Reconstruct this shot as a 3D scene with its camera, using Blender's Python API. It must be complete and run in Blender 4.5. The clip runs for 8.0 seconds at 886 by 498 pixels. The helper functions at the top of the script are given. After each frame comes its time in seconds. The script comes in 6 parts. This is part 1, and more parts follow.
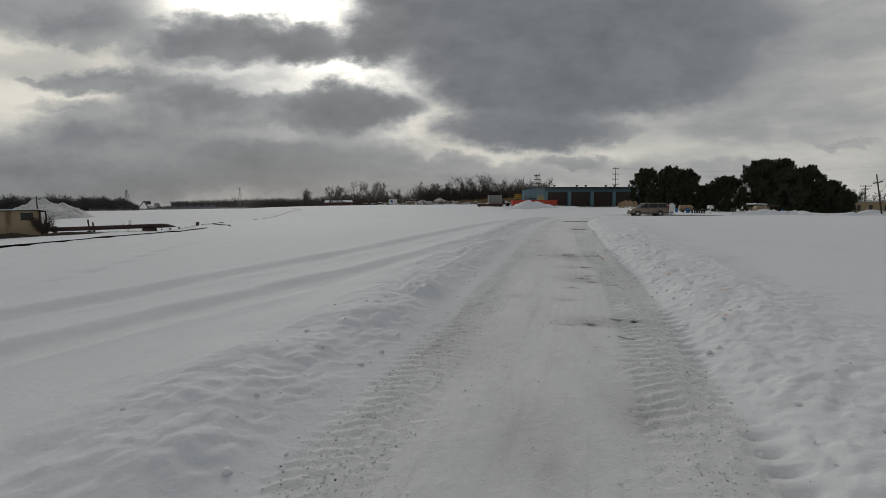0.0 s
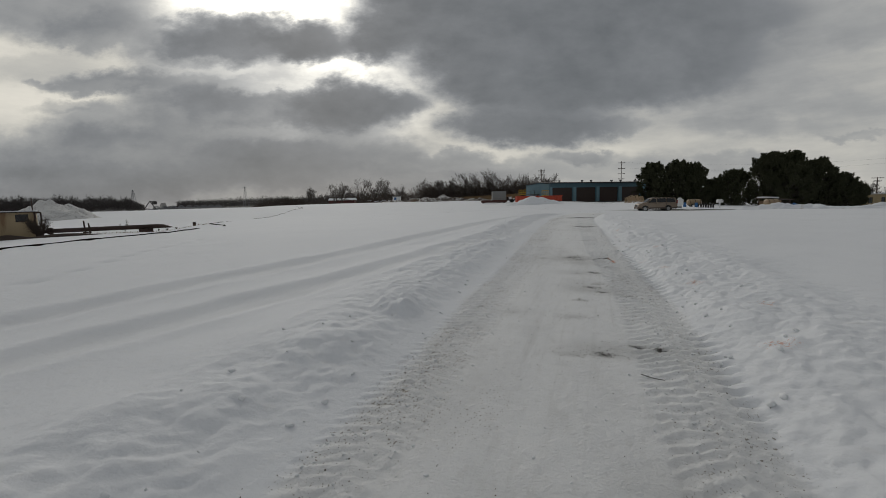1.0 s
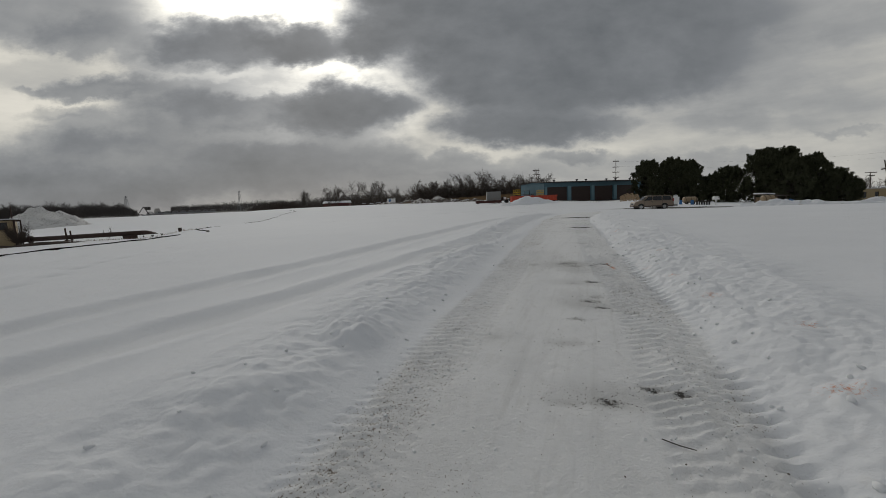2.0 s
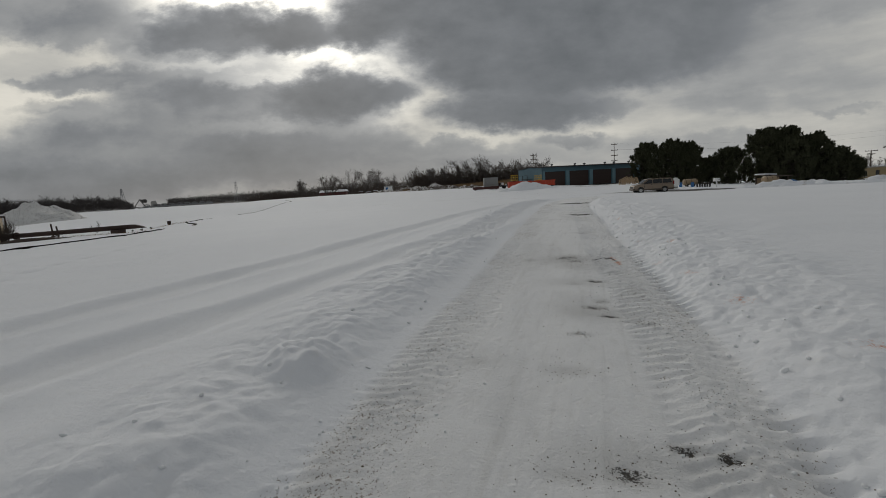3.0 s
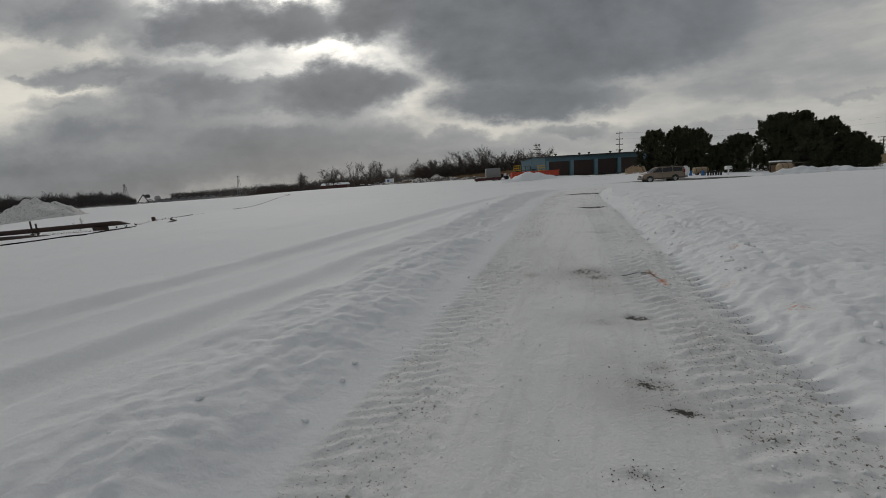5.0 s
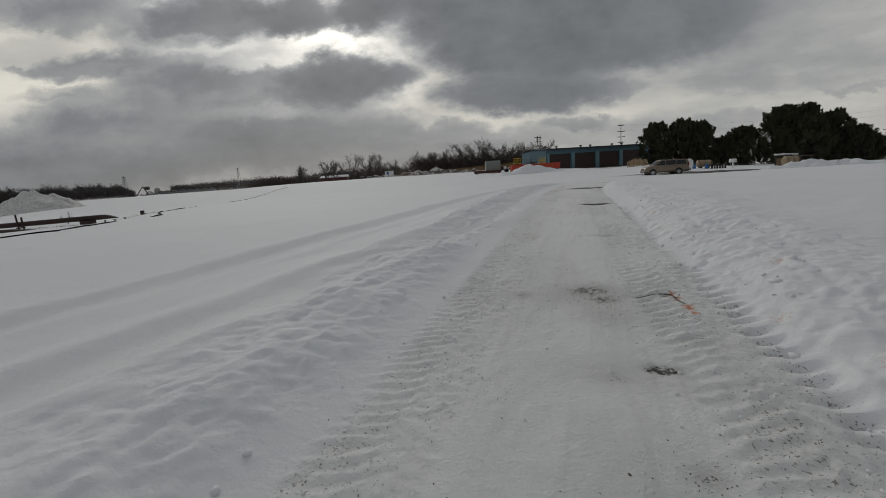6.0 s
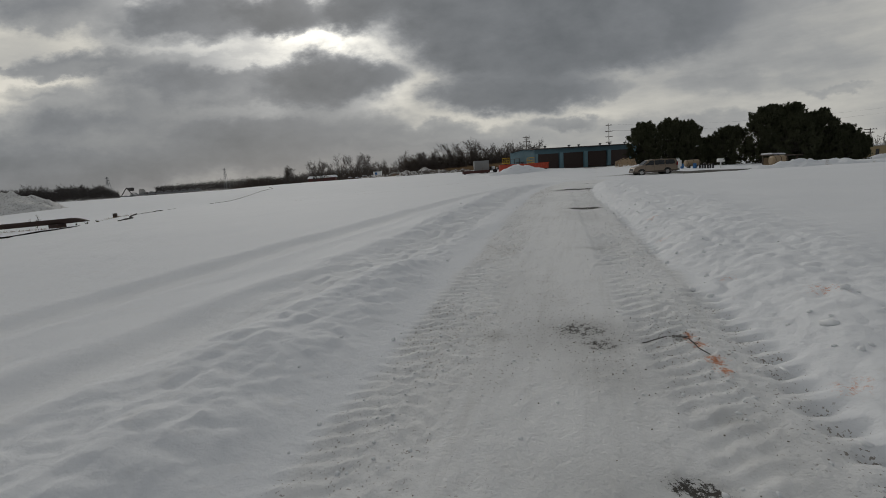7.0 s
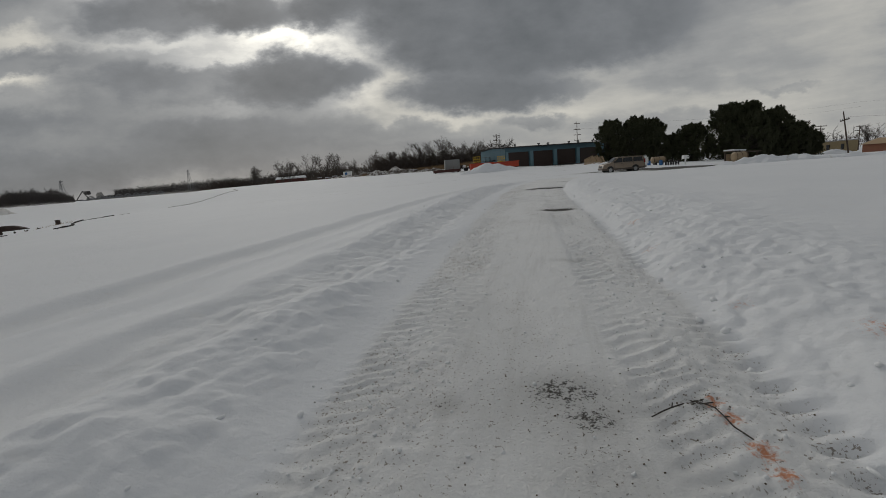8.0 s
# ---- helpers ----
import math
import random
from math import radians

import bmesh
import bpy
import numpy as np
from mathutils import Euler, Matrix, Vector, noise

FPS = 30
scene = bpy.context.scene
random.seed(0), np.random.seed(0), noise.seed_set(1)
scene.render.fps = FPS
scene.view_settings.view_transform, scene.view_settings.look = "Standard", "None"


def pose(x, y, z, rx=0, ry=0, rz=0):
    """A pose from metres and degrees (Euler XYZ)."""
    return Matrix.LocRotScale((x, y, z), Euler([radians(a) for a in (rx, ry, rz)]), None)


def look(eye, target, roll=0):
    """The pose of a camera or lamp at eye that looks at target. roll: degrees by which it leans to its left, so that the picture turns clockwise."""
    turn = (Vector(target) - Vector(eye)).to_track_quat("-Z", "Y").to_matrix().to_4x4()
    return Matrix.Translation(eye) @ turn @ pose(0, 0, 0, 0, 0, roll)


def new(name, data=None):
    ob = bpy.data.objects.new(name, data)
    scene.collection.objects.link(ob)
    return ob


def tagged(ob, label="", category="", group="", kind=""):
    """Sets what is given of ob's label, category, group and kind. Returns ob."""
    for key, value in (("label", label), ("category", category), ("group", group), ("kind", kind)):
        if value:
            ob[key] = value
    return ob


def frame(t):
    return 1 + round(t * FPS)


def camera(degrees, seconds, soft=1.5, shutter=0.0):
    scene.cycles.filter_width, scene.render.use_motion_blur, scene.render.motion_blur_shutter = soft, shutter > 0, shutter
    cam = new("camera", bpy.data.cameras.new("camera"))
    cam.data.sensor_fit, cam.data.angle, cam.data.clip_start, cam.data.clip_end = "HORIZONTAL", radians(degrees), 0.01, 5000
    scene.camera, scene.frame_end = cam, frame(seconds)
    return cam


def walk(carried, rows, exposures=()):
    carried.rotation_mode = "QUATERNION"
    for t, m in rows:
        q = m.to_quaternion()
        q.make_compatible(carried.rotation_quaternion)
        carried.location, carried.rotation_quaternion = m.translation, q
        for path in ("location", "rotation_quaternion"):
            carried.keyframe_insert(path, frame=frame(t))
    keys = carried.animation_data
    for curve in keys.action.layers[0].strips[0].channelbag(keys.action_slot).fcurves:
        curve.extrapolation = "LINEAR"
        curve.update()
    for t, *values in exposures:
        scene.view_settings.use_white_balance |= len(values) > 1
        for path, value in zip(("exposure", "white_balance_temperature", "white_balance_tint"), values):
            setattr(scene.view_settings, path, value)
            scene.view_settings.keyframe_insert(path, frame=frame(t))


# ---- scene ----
cam = camera(90.4, 8.0, soft=0.5)
PATH = [
    (0, (0.201, 0.140, 1.458), (-0.433, 2.026, 1.260), -0.79),
    (0.5, (0.134, 0.670, 1.465), (-0.514, 2.551, 1.259), -1.14),
    (1, (0.143, 1.201, 1.468), (-0.513, 3.079, 1.256), -1.41),
    (1.5, (0.105, 1.726, 1.433), (-0.539, 3.608, 1.218), -1.80),
    (1.7, (0.132, 1.913, 1.442), (-0.517, 3.793, 1.236), -2.10),
    (2.8, (0.070, 2.819, 1.511), (-0.542, 4.707, 1.265), -2.86),
    (3, (0.071, 3.035, 1.495), (-0.565, 4.913, 1.229), -3.40),
    (3.5, (0.019, 3.558, 1.495), (-0.645, 5.423, 1.211), -4.14),
    (4, (-0.074, 4.059, 1.483), (-0.741, 5.921, 1.192), -4.23),
    (4.5, (-0.098, 4.572, 1.472), (-0.760, 6.433, 1.164), -4.16),
    (4.7, (-0.126, 4.758, 1.429), (-0.782, 6.623, 1.130), -4.15),
    (5.8, (-0.235, 5.866, 1.408), (-0.881, 7.731, 1.084), -3.80),
    (6, (-0.218, 6.062, 1.430), (-0.872, 7.922, 1.097), -3.94),
    (6.5, (-0.209, 6.538, 1.433), (-0.853, 8.403, 1.103), -3.83),
    (7, (-0.242, 7.018, 1.445), (-0.853, 8.893, 1.109), -4.08),
    (7.5, (-0.268, 7.499, 1.432), (-0.854, 9.381, 1.095), -4.08),
    (8, (-0.285, 7.930, 1.447), (-0.780, 9.837, 1.098), -4.70),
]
UNIT = 1.18      # the plan below is drawn in units of 1.18 m; the last lines of the file bring it to metres
walk(cam, [(t, look(Vector(eye) * UNIT, Vector(target) * UNIT, roll)) for t, eye, target, roll in PATH], exposures=[(0, -0.02), (3.5, -0.06), (6.5, -0.06), (8, -0.10)])

# ---- sky, sun ----
SUN_AZ, SUN_EL = 35.0, 22.5      # degrees left of +y, degrees above the horizon
world = bpy.data.worlds.new("sky")
scene.world = world
world.use_nodes = True
wt = world.node_tree
wt.nodes.clear()


def wn(kind, **kw):
    n = wt.nodes.new(kind)
    for k, v in kw.items():
        if k == "op":
            n.operation = v
        elif k == "ins":
            for i, val in v.items():
                n.inputs[i].default_value = val
    return n


def wmath(op, a, b=None, c=None, clamp=False):
    n = wt.nodes.new("ShaderNodeMath")
    n.operation, n.use_clamp = op, clamp
    for i, v in enumerate((a, b, c)):
        if v is None:
            continue
        if isinstance(v, (int, float)):
            n.inputs[i].default_value = v
        else:
            wt.links.new(v, n.inputs[i])
    return n.outputs[0]


def wvec(op, a, b):
    n = wt.nodes.new("ShaderNodeVectorMath")
    n.operation = op
    for i, v in enumerate((a, b)):
        if isinstance(v, (tuple, list)):
            n.inputs[i].default_value = v
        else:
            wt.links.new(v, n.inputs[i])
    return n.outputs["Value"] if op in ("DOT_PRODUCT", "LENGTH", "DISTANCE") else n.outputs[0]


# the sky is laid out on a plane 1 away, square to a heading 18.6 degrees left of +y and 5.7 degrees down
coord = wn("ShaderNodeTexCoord").outputs["Generated"]
FRONT = Vector((-0.31707, 0.94322, -0.09902))
SIDE = Vector((0.94822, 0.31731, -0.01372)).normalized()
UP = SIDE.cross(FRONT).normalized()
ahead = wvec("DOT_PRODUCT", coord, tuple(FRONT))
depth = wmath("MAXIMUM", ahead, 0.12)
su = wmath("DIVIDE", wvec("DOT_PRODUCT", coord, tuple(SIDE)), depth)
sv = wmath("DIVIDE", wvec("DOT_PRODUCT", coord, tuple(UP)), depth)
flat = wn("ShaderNodeCombineXYZ")
wt.links.new(su, flat.inputs[0]), wt.links.new(sv, flat.inputs[1])


def wnoise(vec, scale, detail, rough, stretch=(1, 1, 1), shift=(0, 0, 0)):
    m = wn("ShaderNodeMapping")
    m.inputs["Scale"].default_value, m.inputs["Location"].default_value = stretch, shift
    wt.links.new(vec, m.inputs[0])
    n = wn("ShaderNodeTexNoise")
    n.inputs["Scale"].default_value, n.inputs["Detail"].default_value, n.inputs["Roughness"].default_value = scale, detail, rough
    wt.links.new(m.outputs[0], n.inputs[0])
    return n


big = wnoise(flat.outputs[0], 5.0, 5, 0.55, (1, 1.7, 1))
fine = wnoise(flat.outputs[0], 15.0, 6, 0.6, (1, 1.6, 1), (3, 1, 0))
warp = wvec("MULTIPLY", wvec("SUBTRACT", big.outputs["Color"], (0.5, 0.5, 0.5)), (0.11, 0.07, 0))
warp2 = wvec("MULTIPLY", wvec("SUBTRACT", fine.outputs["Color"], (0.5, 0.5, 0.5)), (0.085, 0.065, 0))
place = wvec("ADD", wvec("ADD", flat.outputs[0], warp), warp2)


def wblob(cx, cy, rx, up, down, weight, soft=0.76):
    """Cover of one cloud bank round a centre, with its reach sideways, up and down, in hundredths of the plane's unit."""
    off = wn("ShaderNodeSeparateXYZ")
    wt.links.new(wvec("SUBTRACT", place, (cx / 100, cy / 100, 0)), off.inputs[0])
    dy = wmath("MAXIMUM", wmath("MULTIPLY", off.outputs[1], 100 / up), wmath("MULTIPLY", off.outputs[1], -100 / down))
    dx = wmath("MULTIPLY", off.outputs[0], 100 / rx)
    d = wmath("SQRT", wmath("ADD", wmath("MULTIPLY", dx, dx), wmath("MULTIPLY", dy, dy)))
    n = wn("ShaderNodeMapRange")
    n.interpolation_type = "SMOOTHSTEP"
    wt.links.new(d, n.inputs[0])
    for i, v in ((1, 1 + soft * 0.5), (2, 1 - soft * 0.6), (3, 0.0), (4, weight)):
        n.inputs[i].default_value = v
    return n.outputs[0]


GREAT_CLOUD = (
    (27.7, 48.9, 42.4, 15.4, 17.3, 1.00),
    (47.0, 41.2, 21.2, 9.0, 9.2, 1.00),
    (11.0, 41.2, 15.4, 9.0, 10.5, 1.00),
    (-2.4, 54.1, 19.3, 10.3, 9.0, 1.00),
    (-15.7, 47.0, 7.7, 5.8, 4.4, 0.95),
    (65.0, 52.8, 16.7, 7.7, 7.7, 0.60),
    (27.7, 35.5, 23.1, 5.1, 5.4, 0.90),
    (90.7, 48.9, 19.3, 7.7, 5.1, 0.22),
    (18.8, 26.8, 19.9, 4.6, 3.9, 0.95),
    (7.2, 27.9, 9.0, 3.1, 2.3, 0.50),
    (29.0, 20.3, 9.6, 1.9, 1.8, 0.50),
    (38.7, 26.5, 5.8, 2.3, 1.8, 0.35))
LEFT_CLOUDS = (
    (-89.1, 56.0, 23.1, 7.7, 7.7, 0.62),
    (-78.9, 49.6, 14.1, 5.1, 4.4, 0.50),
    (-46.8, 45.9, 23.8, 6.2, 4.1, 0.86),
    (-56.4, 49.6, 9.0, 4.5, 3.9, 0.65),
    (-31.3, 46.4, 9.6, 5.1, 4.1, 0.80),
    (-40.3, 49.2, 7.7, 3.6, 2.6, 0.45),
    (-67.3, 43.5, 7.7, 2.8, 2.2, 0.40),
    (-76.3, 38.0, 14.8, 3.1, 2.3, 0.62),
    (-91.7, 38.9, 4.5, 1.0, 1.0, 0.30),
    (-40.3, 32.2, 32.1, 5.7, 5.4, 0.74),
    (-21.7, 32.2, 15.4, 6.4, 6.7, 0.88),
    (-51.9, 40.2, 24.4, 2.6, 2.3, 0.42),
    (-93.0, 42.5, 14.1, 3.2, 3.9, 0.20),
    (-85.3, 32.9, 10.3, 1.8, 1.5, 0.35))
LOW_CLOUDS = (
    (-58.3, 34.6, 15.4, 4.4, 3.6, 0.50),
    (-77.6, 29.0, 18.0, 3.9, 4.5, 0.50),
    (-11.4, 32.6, 6.4, 3.6, 3.1, 0.60),
    (-68.6, 20.7, 53.9, 8.0, 7.7, 0.76),
    (-28.8, 20.9, 25.7, 4.9, 6.4, 0.60),
    (-90.4, 14.3, 38.5, 5.8, 5.1, 0.70),
    (0.1, 20.0, 11.6, 1.8, 1.8, 0.35),
    (-17.2, 14.9, 41.1, 3.6, 3.9, 0.45),
    (92.0, 24.8, 7.7, 1.0, 1.0, 0.25),
    (71.4, 26.1, 19.3, 1.8, 2.6, 0.16),
    (65.0, 18.1, 11.6, 1.8, 2.1, 0.20),
    (-46.8, 12.3, 53.9, 3.9, 5.1, 0.55),
    (81.7, 37.4, 20.6, 11.6, 11.6, 0.14),
    (30.3, 16.2, 38.5, 4.5, 3.9, 0.32),
    (4.6, 18.1, 20.6, 2.6, 3.2, 0.20))
clear = None
for blob in GREAT_CLOUD + LEFT_CLOUDS + LOW_CLOUDS:
    c = wmath("SUBTRACT", 1.0, wblob(*blob))
    clear = c if clear is None else wmath("MULTIPLY", clear, c)
# thin cover everywhere: streaky, thicker to the right; out of view thickened further
veil = wnoise(coord, 3.2, 7, 0.6, (1, 1, 4.0), (7, 2, 0))
side_veil = wn("ShaderNodeMapRange")
wt.links.new(su, side_veil.inputs[0])
for i, v in ((1, -0.1), (2, 0.6), (3, 0.11), (4, 0.47)):
    side_veil.inputs[i].default_value = v
# unseen cover overhead and behind, added to dim the light on the snow
behind = wn("ShaderNodeMapRange")
wt.links.new(ahead, behind.inputs[0])
for i, v in ((1, 0.68), (2, 0.25), (3, 0.0), (4, 0.50)):
    behind.inputs[i].default_value = v
thin = wmath("ADD", wmath("ADD", wmath("MULTIPLY", wmath("SUBTRACT", veil.outputs[0], 0.5), 0.8), side_veil.outputs[0]), behind.outputs[0])
thin = wmath("MINIMUM", wmath("MAXIMUM", thin, 0.0), 0.8)
cover = wmath("SUBTRACT", 1.0, wmath("MULTIPLY", clear, wmath("SUBTRACT", 1.0, thin)))
# soft inner structure of the banks
inner = wmath("MULTIPLY", wmath("SUBTRACT", big.outputs[0], 0.5), 0.40)
inner = wmath("ADD", inner, wmath("MULTIPLY", wmath("SUBTRACT", fine.outputs[0], 0.5), 0.22))
cover = wmath("ADD", wmath("MULTIPLY", cover, 0.90), wmath("MULTIPLY", inner, cover), clamp=True)
ramp = wn("ShaderNodeValToRGB")
wt.links.new(cover, ramp.inputs[0])
els = ramp.color_ramp.elements
els[0].position, els[0].color = 0.0, (0.79, 0.755, 0.67, 1)
els[1].position, els[1].color = 1.0, (0.136, 0.146, 0.155, 1)
for pos, col in ((0.22, (0.58, 0.565, 0.515, 1)), (0.5, (0.345, 0.35, 0.348, 1)), (0.75, (0.213, 0.223, 0.235, 1))):
    e = els.new(pos)
    e.color = col
# the sun behind the thin gaps
sun_dir = Vector((-math.sin(radians(SUN_AZ)) * math.cos(radians(SUN_EL)), math.cos(radians(SUN_AZ)) * math.cos(radians(SUN_EL)), math.sin(radians(SUN_EL))))
near_sun = wn("ShaderNodeMapRange")
near_sun.interpolation_type = "SMOOTHERSTEP"
wt.links.new(wvec("DOT_PRODUCT", coord, tuple(sun_dir)), near_sun.inputs[0])
for i, v in ((1, 0.93), (2, 0.999), (3, 0.0), (4, 1.7)):
    near_sun.inputs[i].default_value = v
open_sky = wmath("POWER", wmath("SUBTRACT", 1.0, cover, clamp=True), 2.0)
shine = wmath("ADD", 1.0, wmath("MULTIPLY", near_sun.outputs[0], open_sky))
lit = wn("ShaderNodeVectorMath")
lit.operation = "SCALE"
wt.links.new(ramp.outputs[0], lit.inputs[0]), wt.links.new(shine, lit.inputs["Scale"])
cloud_bg, blue_bg, sky_mix, sky_out = wn("ShaderNodeBackground"), wn("ShaderNodeBackground"), wn("ShaderNodeMixShader"), wn("ShaderNodeOutputWorld")
wt.links.new(lit.outputs[0], cloud_bg.inputs[0])
cloud_bg.inputs[1].default_value = 1.0
air = wn("ShaderNodeTexSky")
air.sky_type, air.sun_disc, air.sun_elevation, air.sun_rotation = "NISHITA", False, radians(SUN_EL), radians(-SUN_AZ)
wt.links.new(air.outputs[0], blue_bg.inputs[0])
blue_bg.inputs[1].default_value = 0.05
sky_mix.inputs[0].default_value = 0.97
wt.links.new(blue_bg.outputs[0], sky_mix.inputs[1]), wt.links.new(cloud_bg.outputs[0], sky_mix.inputs[2]), wt.links.new(sky_mix.outputs[0], sky_out.inputs[0])

sun = new("sun", bpy.data.lights.new("sun", "SUN"))
sun.data.energy, sun.data.angle, sun.data.color = 0.5, radians(35), (1.0, 0.96, 0.90)
sun.matrix_world = look(tuple(sun_dir * 50), (0, 0, 0))

# ---- materials ----


def mat(name, base, rough=0.7, metal=0.0, vary=0.25, scale=3.0, bump=0.0, bump_scale=20.0, tint=None, spots=0.0, spot_col=(0.1, 0.06, 0.03), spot_scale=2.0, stretch=(1, 1, 1), obj_random=0.0, spec=0.5):
    """A surface with grain and stains at two scales; stretch makes the stains run one way."""
    m = bpy.data.materials.new(name)
    m.use_nodes = True
    nt = m.node_tree
    b = nt.nodes["Principled BSDF"]
    b.inputs["Roughness"].default_value, b.inputs["Metallic"].default_value = rough, metal
    b.inputs["Specular IOR Level"].default_value = spec
    tc = nt.nodes.new("ShaderNodeTexCoord")
    mp = nt.nodes.new("ShaderNodeMapping")
    mp.inputs["Scale"].default_value = stretch
    nt.links.new(tc.outputs["Object"], mp.inputs[0])

    def nz(s, detail=4):
        n = nt.nodes.new("ShaderNodeTexNoise")
        n.inputs["Scale"].default_value, n.inputs["Detail"].default_value = s, detail
        nt.links.new(mp.outputs[0], n.inputs[0])
        return n.outputs[0]

    def mix(fac, a, c):
        n = nt.nodes.new("ShaderNodeMix")
        n.data_type = "RGBA"
        for sock, v in ((n.inputs[0], fac), (n.inputs[6], a), (n.inputs[7], c)):
            if isinstance(v, (tuple, float)):
                sock.default_value = v if isinstance(v, float) else (*v, 1)
            else:
                nt.links.new(v, sock)
        return n.outputs[2]

    dark = tuple(c * (1 - vary) for c in base)
    light = tint or tuple(min(1, c * (1 + vary)) for c in base)
    col = mix(nz(scale), dark, light)
    col = mix(0.3, col, mix(nz(scale * 9), dark, light))
    if spots:
        r = nt.nodes.new("ShaderNodeMapRange")
        nt.links.new(nz(spot_scale, 6), r.inputs[0])
        for i, v in ((1, 0.66 - spots * 0.3), (2, 0.74 - spots * 0.25), (3, 0.0), (4, 0.85)):
            r.inputs[i].default_value = v
        col = mix(r.outputs[0], col, spot_col)
    if obj_random:
        oi = nt.nodes.new("ShaderNodeObjectInfo")
        col = mix(oi.outputs["Random"], col, mix(obj_random, col, (0.02, 0.02, 0.02)))
    nt.links.new(col, b.inputs["Base Color"])
    if bump:
        bp = nt.nodes.new("ShaderNodeBump")
        bp.inputs["Strength"].default_value, bp.inputs["Distance"].default_value = bump, 0.02
        nt.links.new(nz(bump_scale, 6), bp.inputs["Height"])
        nt.links.new(bp.outputs[0], b.inputs["Normal"])
    return m


def snow_material(name, with_road):
    """Snow: trodden, dirty and worn through where the mesh's own attributes say so."""
    m = bpy.data.materials.new(name)
    m.use_nodes = True
    nt = m.node_tree
    b = nt.nodes["Principled BSDF"]
    geo = nt.nodes.new("ShaderNodeNewGeometry").outputs["Position"]

    def nz(s, detail=5, rough=0.55, stretch=None):
        src = geo
        if stretch:
            mp = nt.nodes.new("ShaderNodeMapping")
            mp.inputs["Scale"].default_value = stretch
            nt.links.new(geo, mp.inputs[0])
            src = mp.outputs[0]
        n = nt.nodes.new("ShaderNodeTexNoise")
        n.inputs["Scale"].default_value, n.inputs["Detail"].default_value, n.inputs["Roughness"].default_value = s, detail, rough
        nt.links.new(src, n.inputs[0])
        return n.outputs[0]

    def rng(v, a, c, lo=0.0, hi=1.0):
        r = nt.nodes.new("ShaderNodeMapRange")
        r.interpolation_type = "SMOOTHSTEP"
        nt.links.new(v, r.inputs[0])
        for i, q in ((1, a), (2, c), (3, lo), (4, hi)):
            r.inputs[i].default_value = q
        return r.outputs[0]

    def ma(op, a, c):
        n = nt.nodes.new("ShaderNodeMath")
        n.operation = op
        for i, v in enumerate((a, c)):
            if isinstance(v, float):
                n.inputs[i].default_value = v
            else:
                nt.links.new(v, n.inputs[i])
        return n.outputs[0]

    def mix(fac, a, c):
        n = nt.nodes.new("ShaderNodeMix")
        n.data_type = "RGBA"
        for sock, v in ((n.inputs[0], fac), (n.inputs[6], a), (n.inputs[7], c)):
            if isinstance(v, (tuple, float)):
                sock.default_value = v if isinstance(v, float) else (*v, 1)
            else:
                nt.links.new(v, sock)
        return n.outputs[2]

    def att(n):
        a = nt.nodes.new("ShaderNodeAttribute")
        a.attribute_name = n
        return a.outputs["Fac"]

    col = mix(nz(0.35, 4), SNOW_A, SNOW_B)
    col = mix(rng(nz(6.0), 0.55, 0.8, 0.0, 0.25), col, (0.74, 0.72, 0.69))
    worn = mix(nz(1.6, 6), (0.74, 0.75, 0.76), (0.82, 0.825, 0.83))
    worn = mix(rng(nz(11.0, 6, 0.65, (1, 0.4, 1)), 0.50, 0.72, 0.0, 0.30), worn, (0.62, 0.615, 0.60))
    worn = mix(rng(nz(1.0, 6, 0.62, (9, 0.55, 1)), 0.5, 0.75, 0.0, 0.42), worn, (0.58, 0.58, 0.575))
    worn = mix(rng(nz(1.1, 5, 0.6, (1, 0.5, 1)), 0.48, 0.66, 0.0, 0.36), worn, (0.585, 0.59, 0.595))
    col = mix(att("packed"), col, worn)
    dirt_shade = att("dirt_shade")
    grit = rng(ma("ADD", nz(34.0, 5, 0.68), ma("MULTIPLY", ma("SUBTRACT", dirt_shade, 0.5), 0.42)), 0.58, 0.70)
    col = mix(ma("MULTIPLY", grit, rng(dirt_shade, 0.02, 0.3)), col, (0.30, 0.26, 0.225))
    col = mix(ma("MULTIPLY", rng(dirt_shade, 0.0, 1.0), 0.16), col, (0.50, 0.48, 0.455))
    fleck = rng(ma("ADD", nz(48.0, 3, 0.6), ma("MULTIPLY", dirt_shade, 0.16)), 0.665, 0.70)
    col = mix(ma("MULTIPLY", ma("MULTIPLY", fleck, rng(dirt_shade, 0.03, 0.3)), 0.75), col, (0.17, 0.135, 0.10))
    bare = att("bare")
    holes = rng(ma("ADD", ma("ADD", nz(24.0, 7, 0.75), ma("MULTIPLY", nz(85.0, 3, 0.7), 0.55)), ma("MULTIPLY", ma("SUBTRACT", bare, 0.5), 0.62)), 0.89, 1.00)
    holes = ma("MULTIPLY", holes, rng(bare, 0.03, 0.25))
    col = mix(ma("MULTIPLY", rng(bare, 0.05, 0.8), 0.5), col, (0.36, 0.36, 0.35))
    col = mix(holes, col, (0.060, 0.056, 0.050))
    rust = att("orange")
    col = mix(ma("MULTIPLY", rng(ma("ADD", nz(30.0, 5, 0.7), ma("MULTIPLY", rust, 0.35)), 0.62, 0.85), rng(rust, 0.02, 0.5)), col, (0.62, 0.27, 0.15))
    nt.links.new(col, b.inputs["Base Color"])
    b.inputs["Roughness"].default_value = 0.75
    b.inputs["Specular IOR Level"].default_value = 0.25
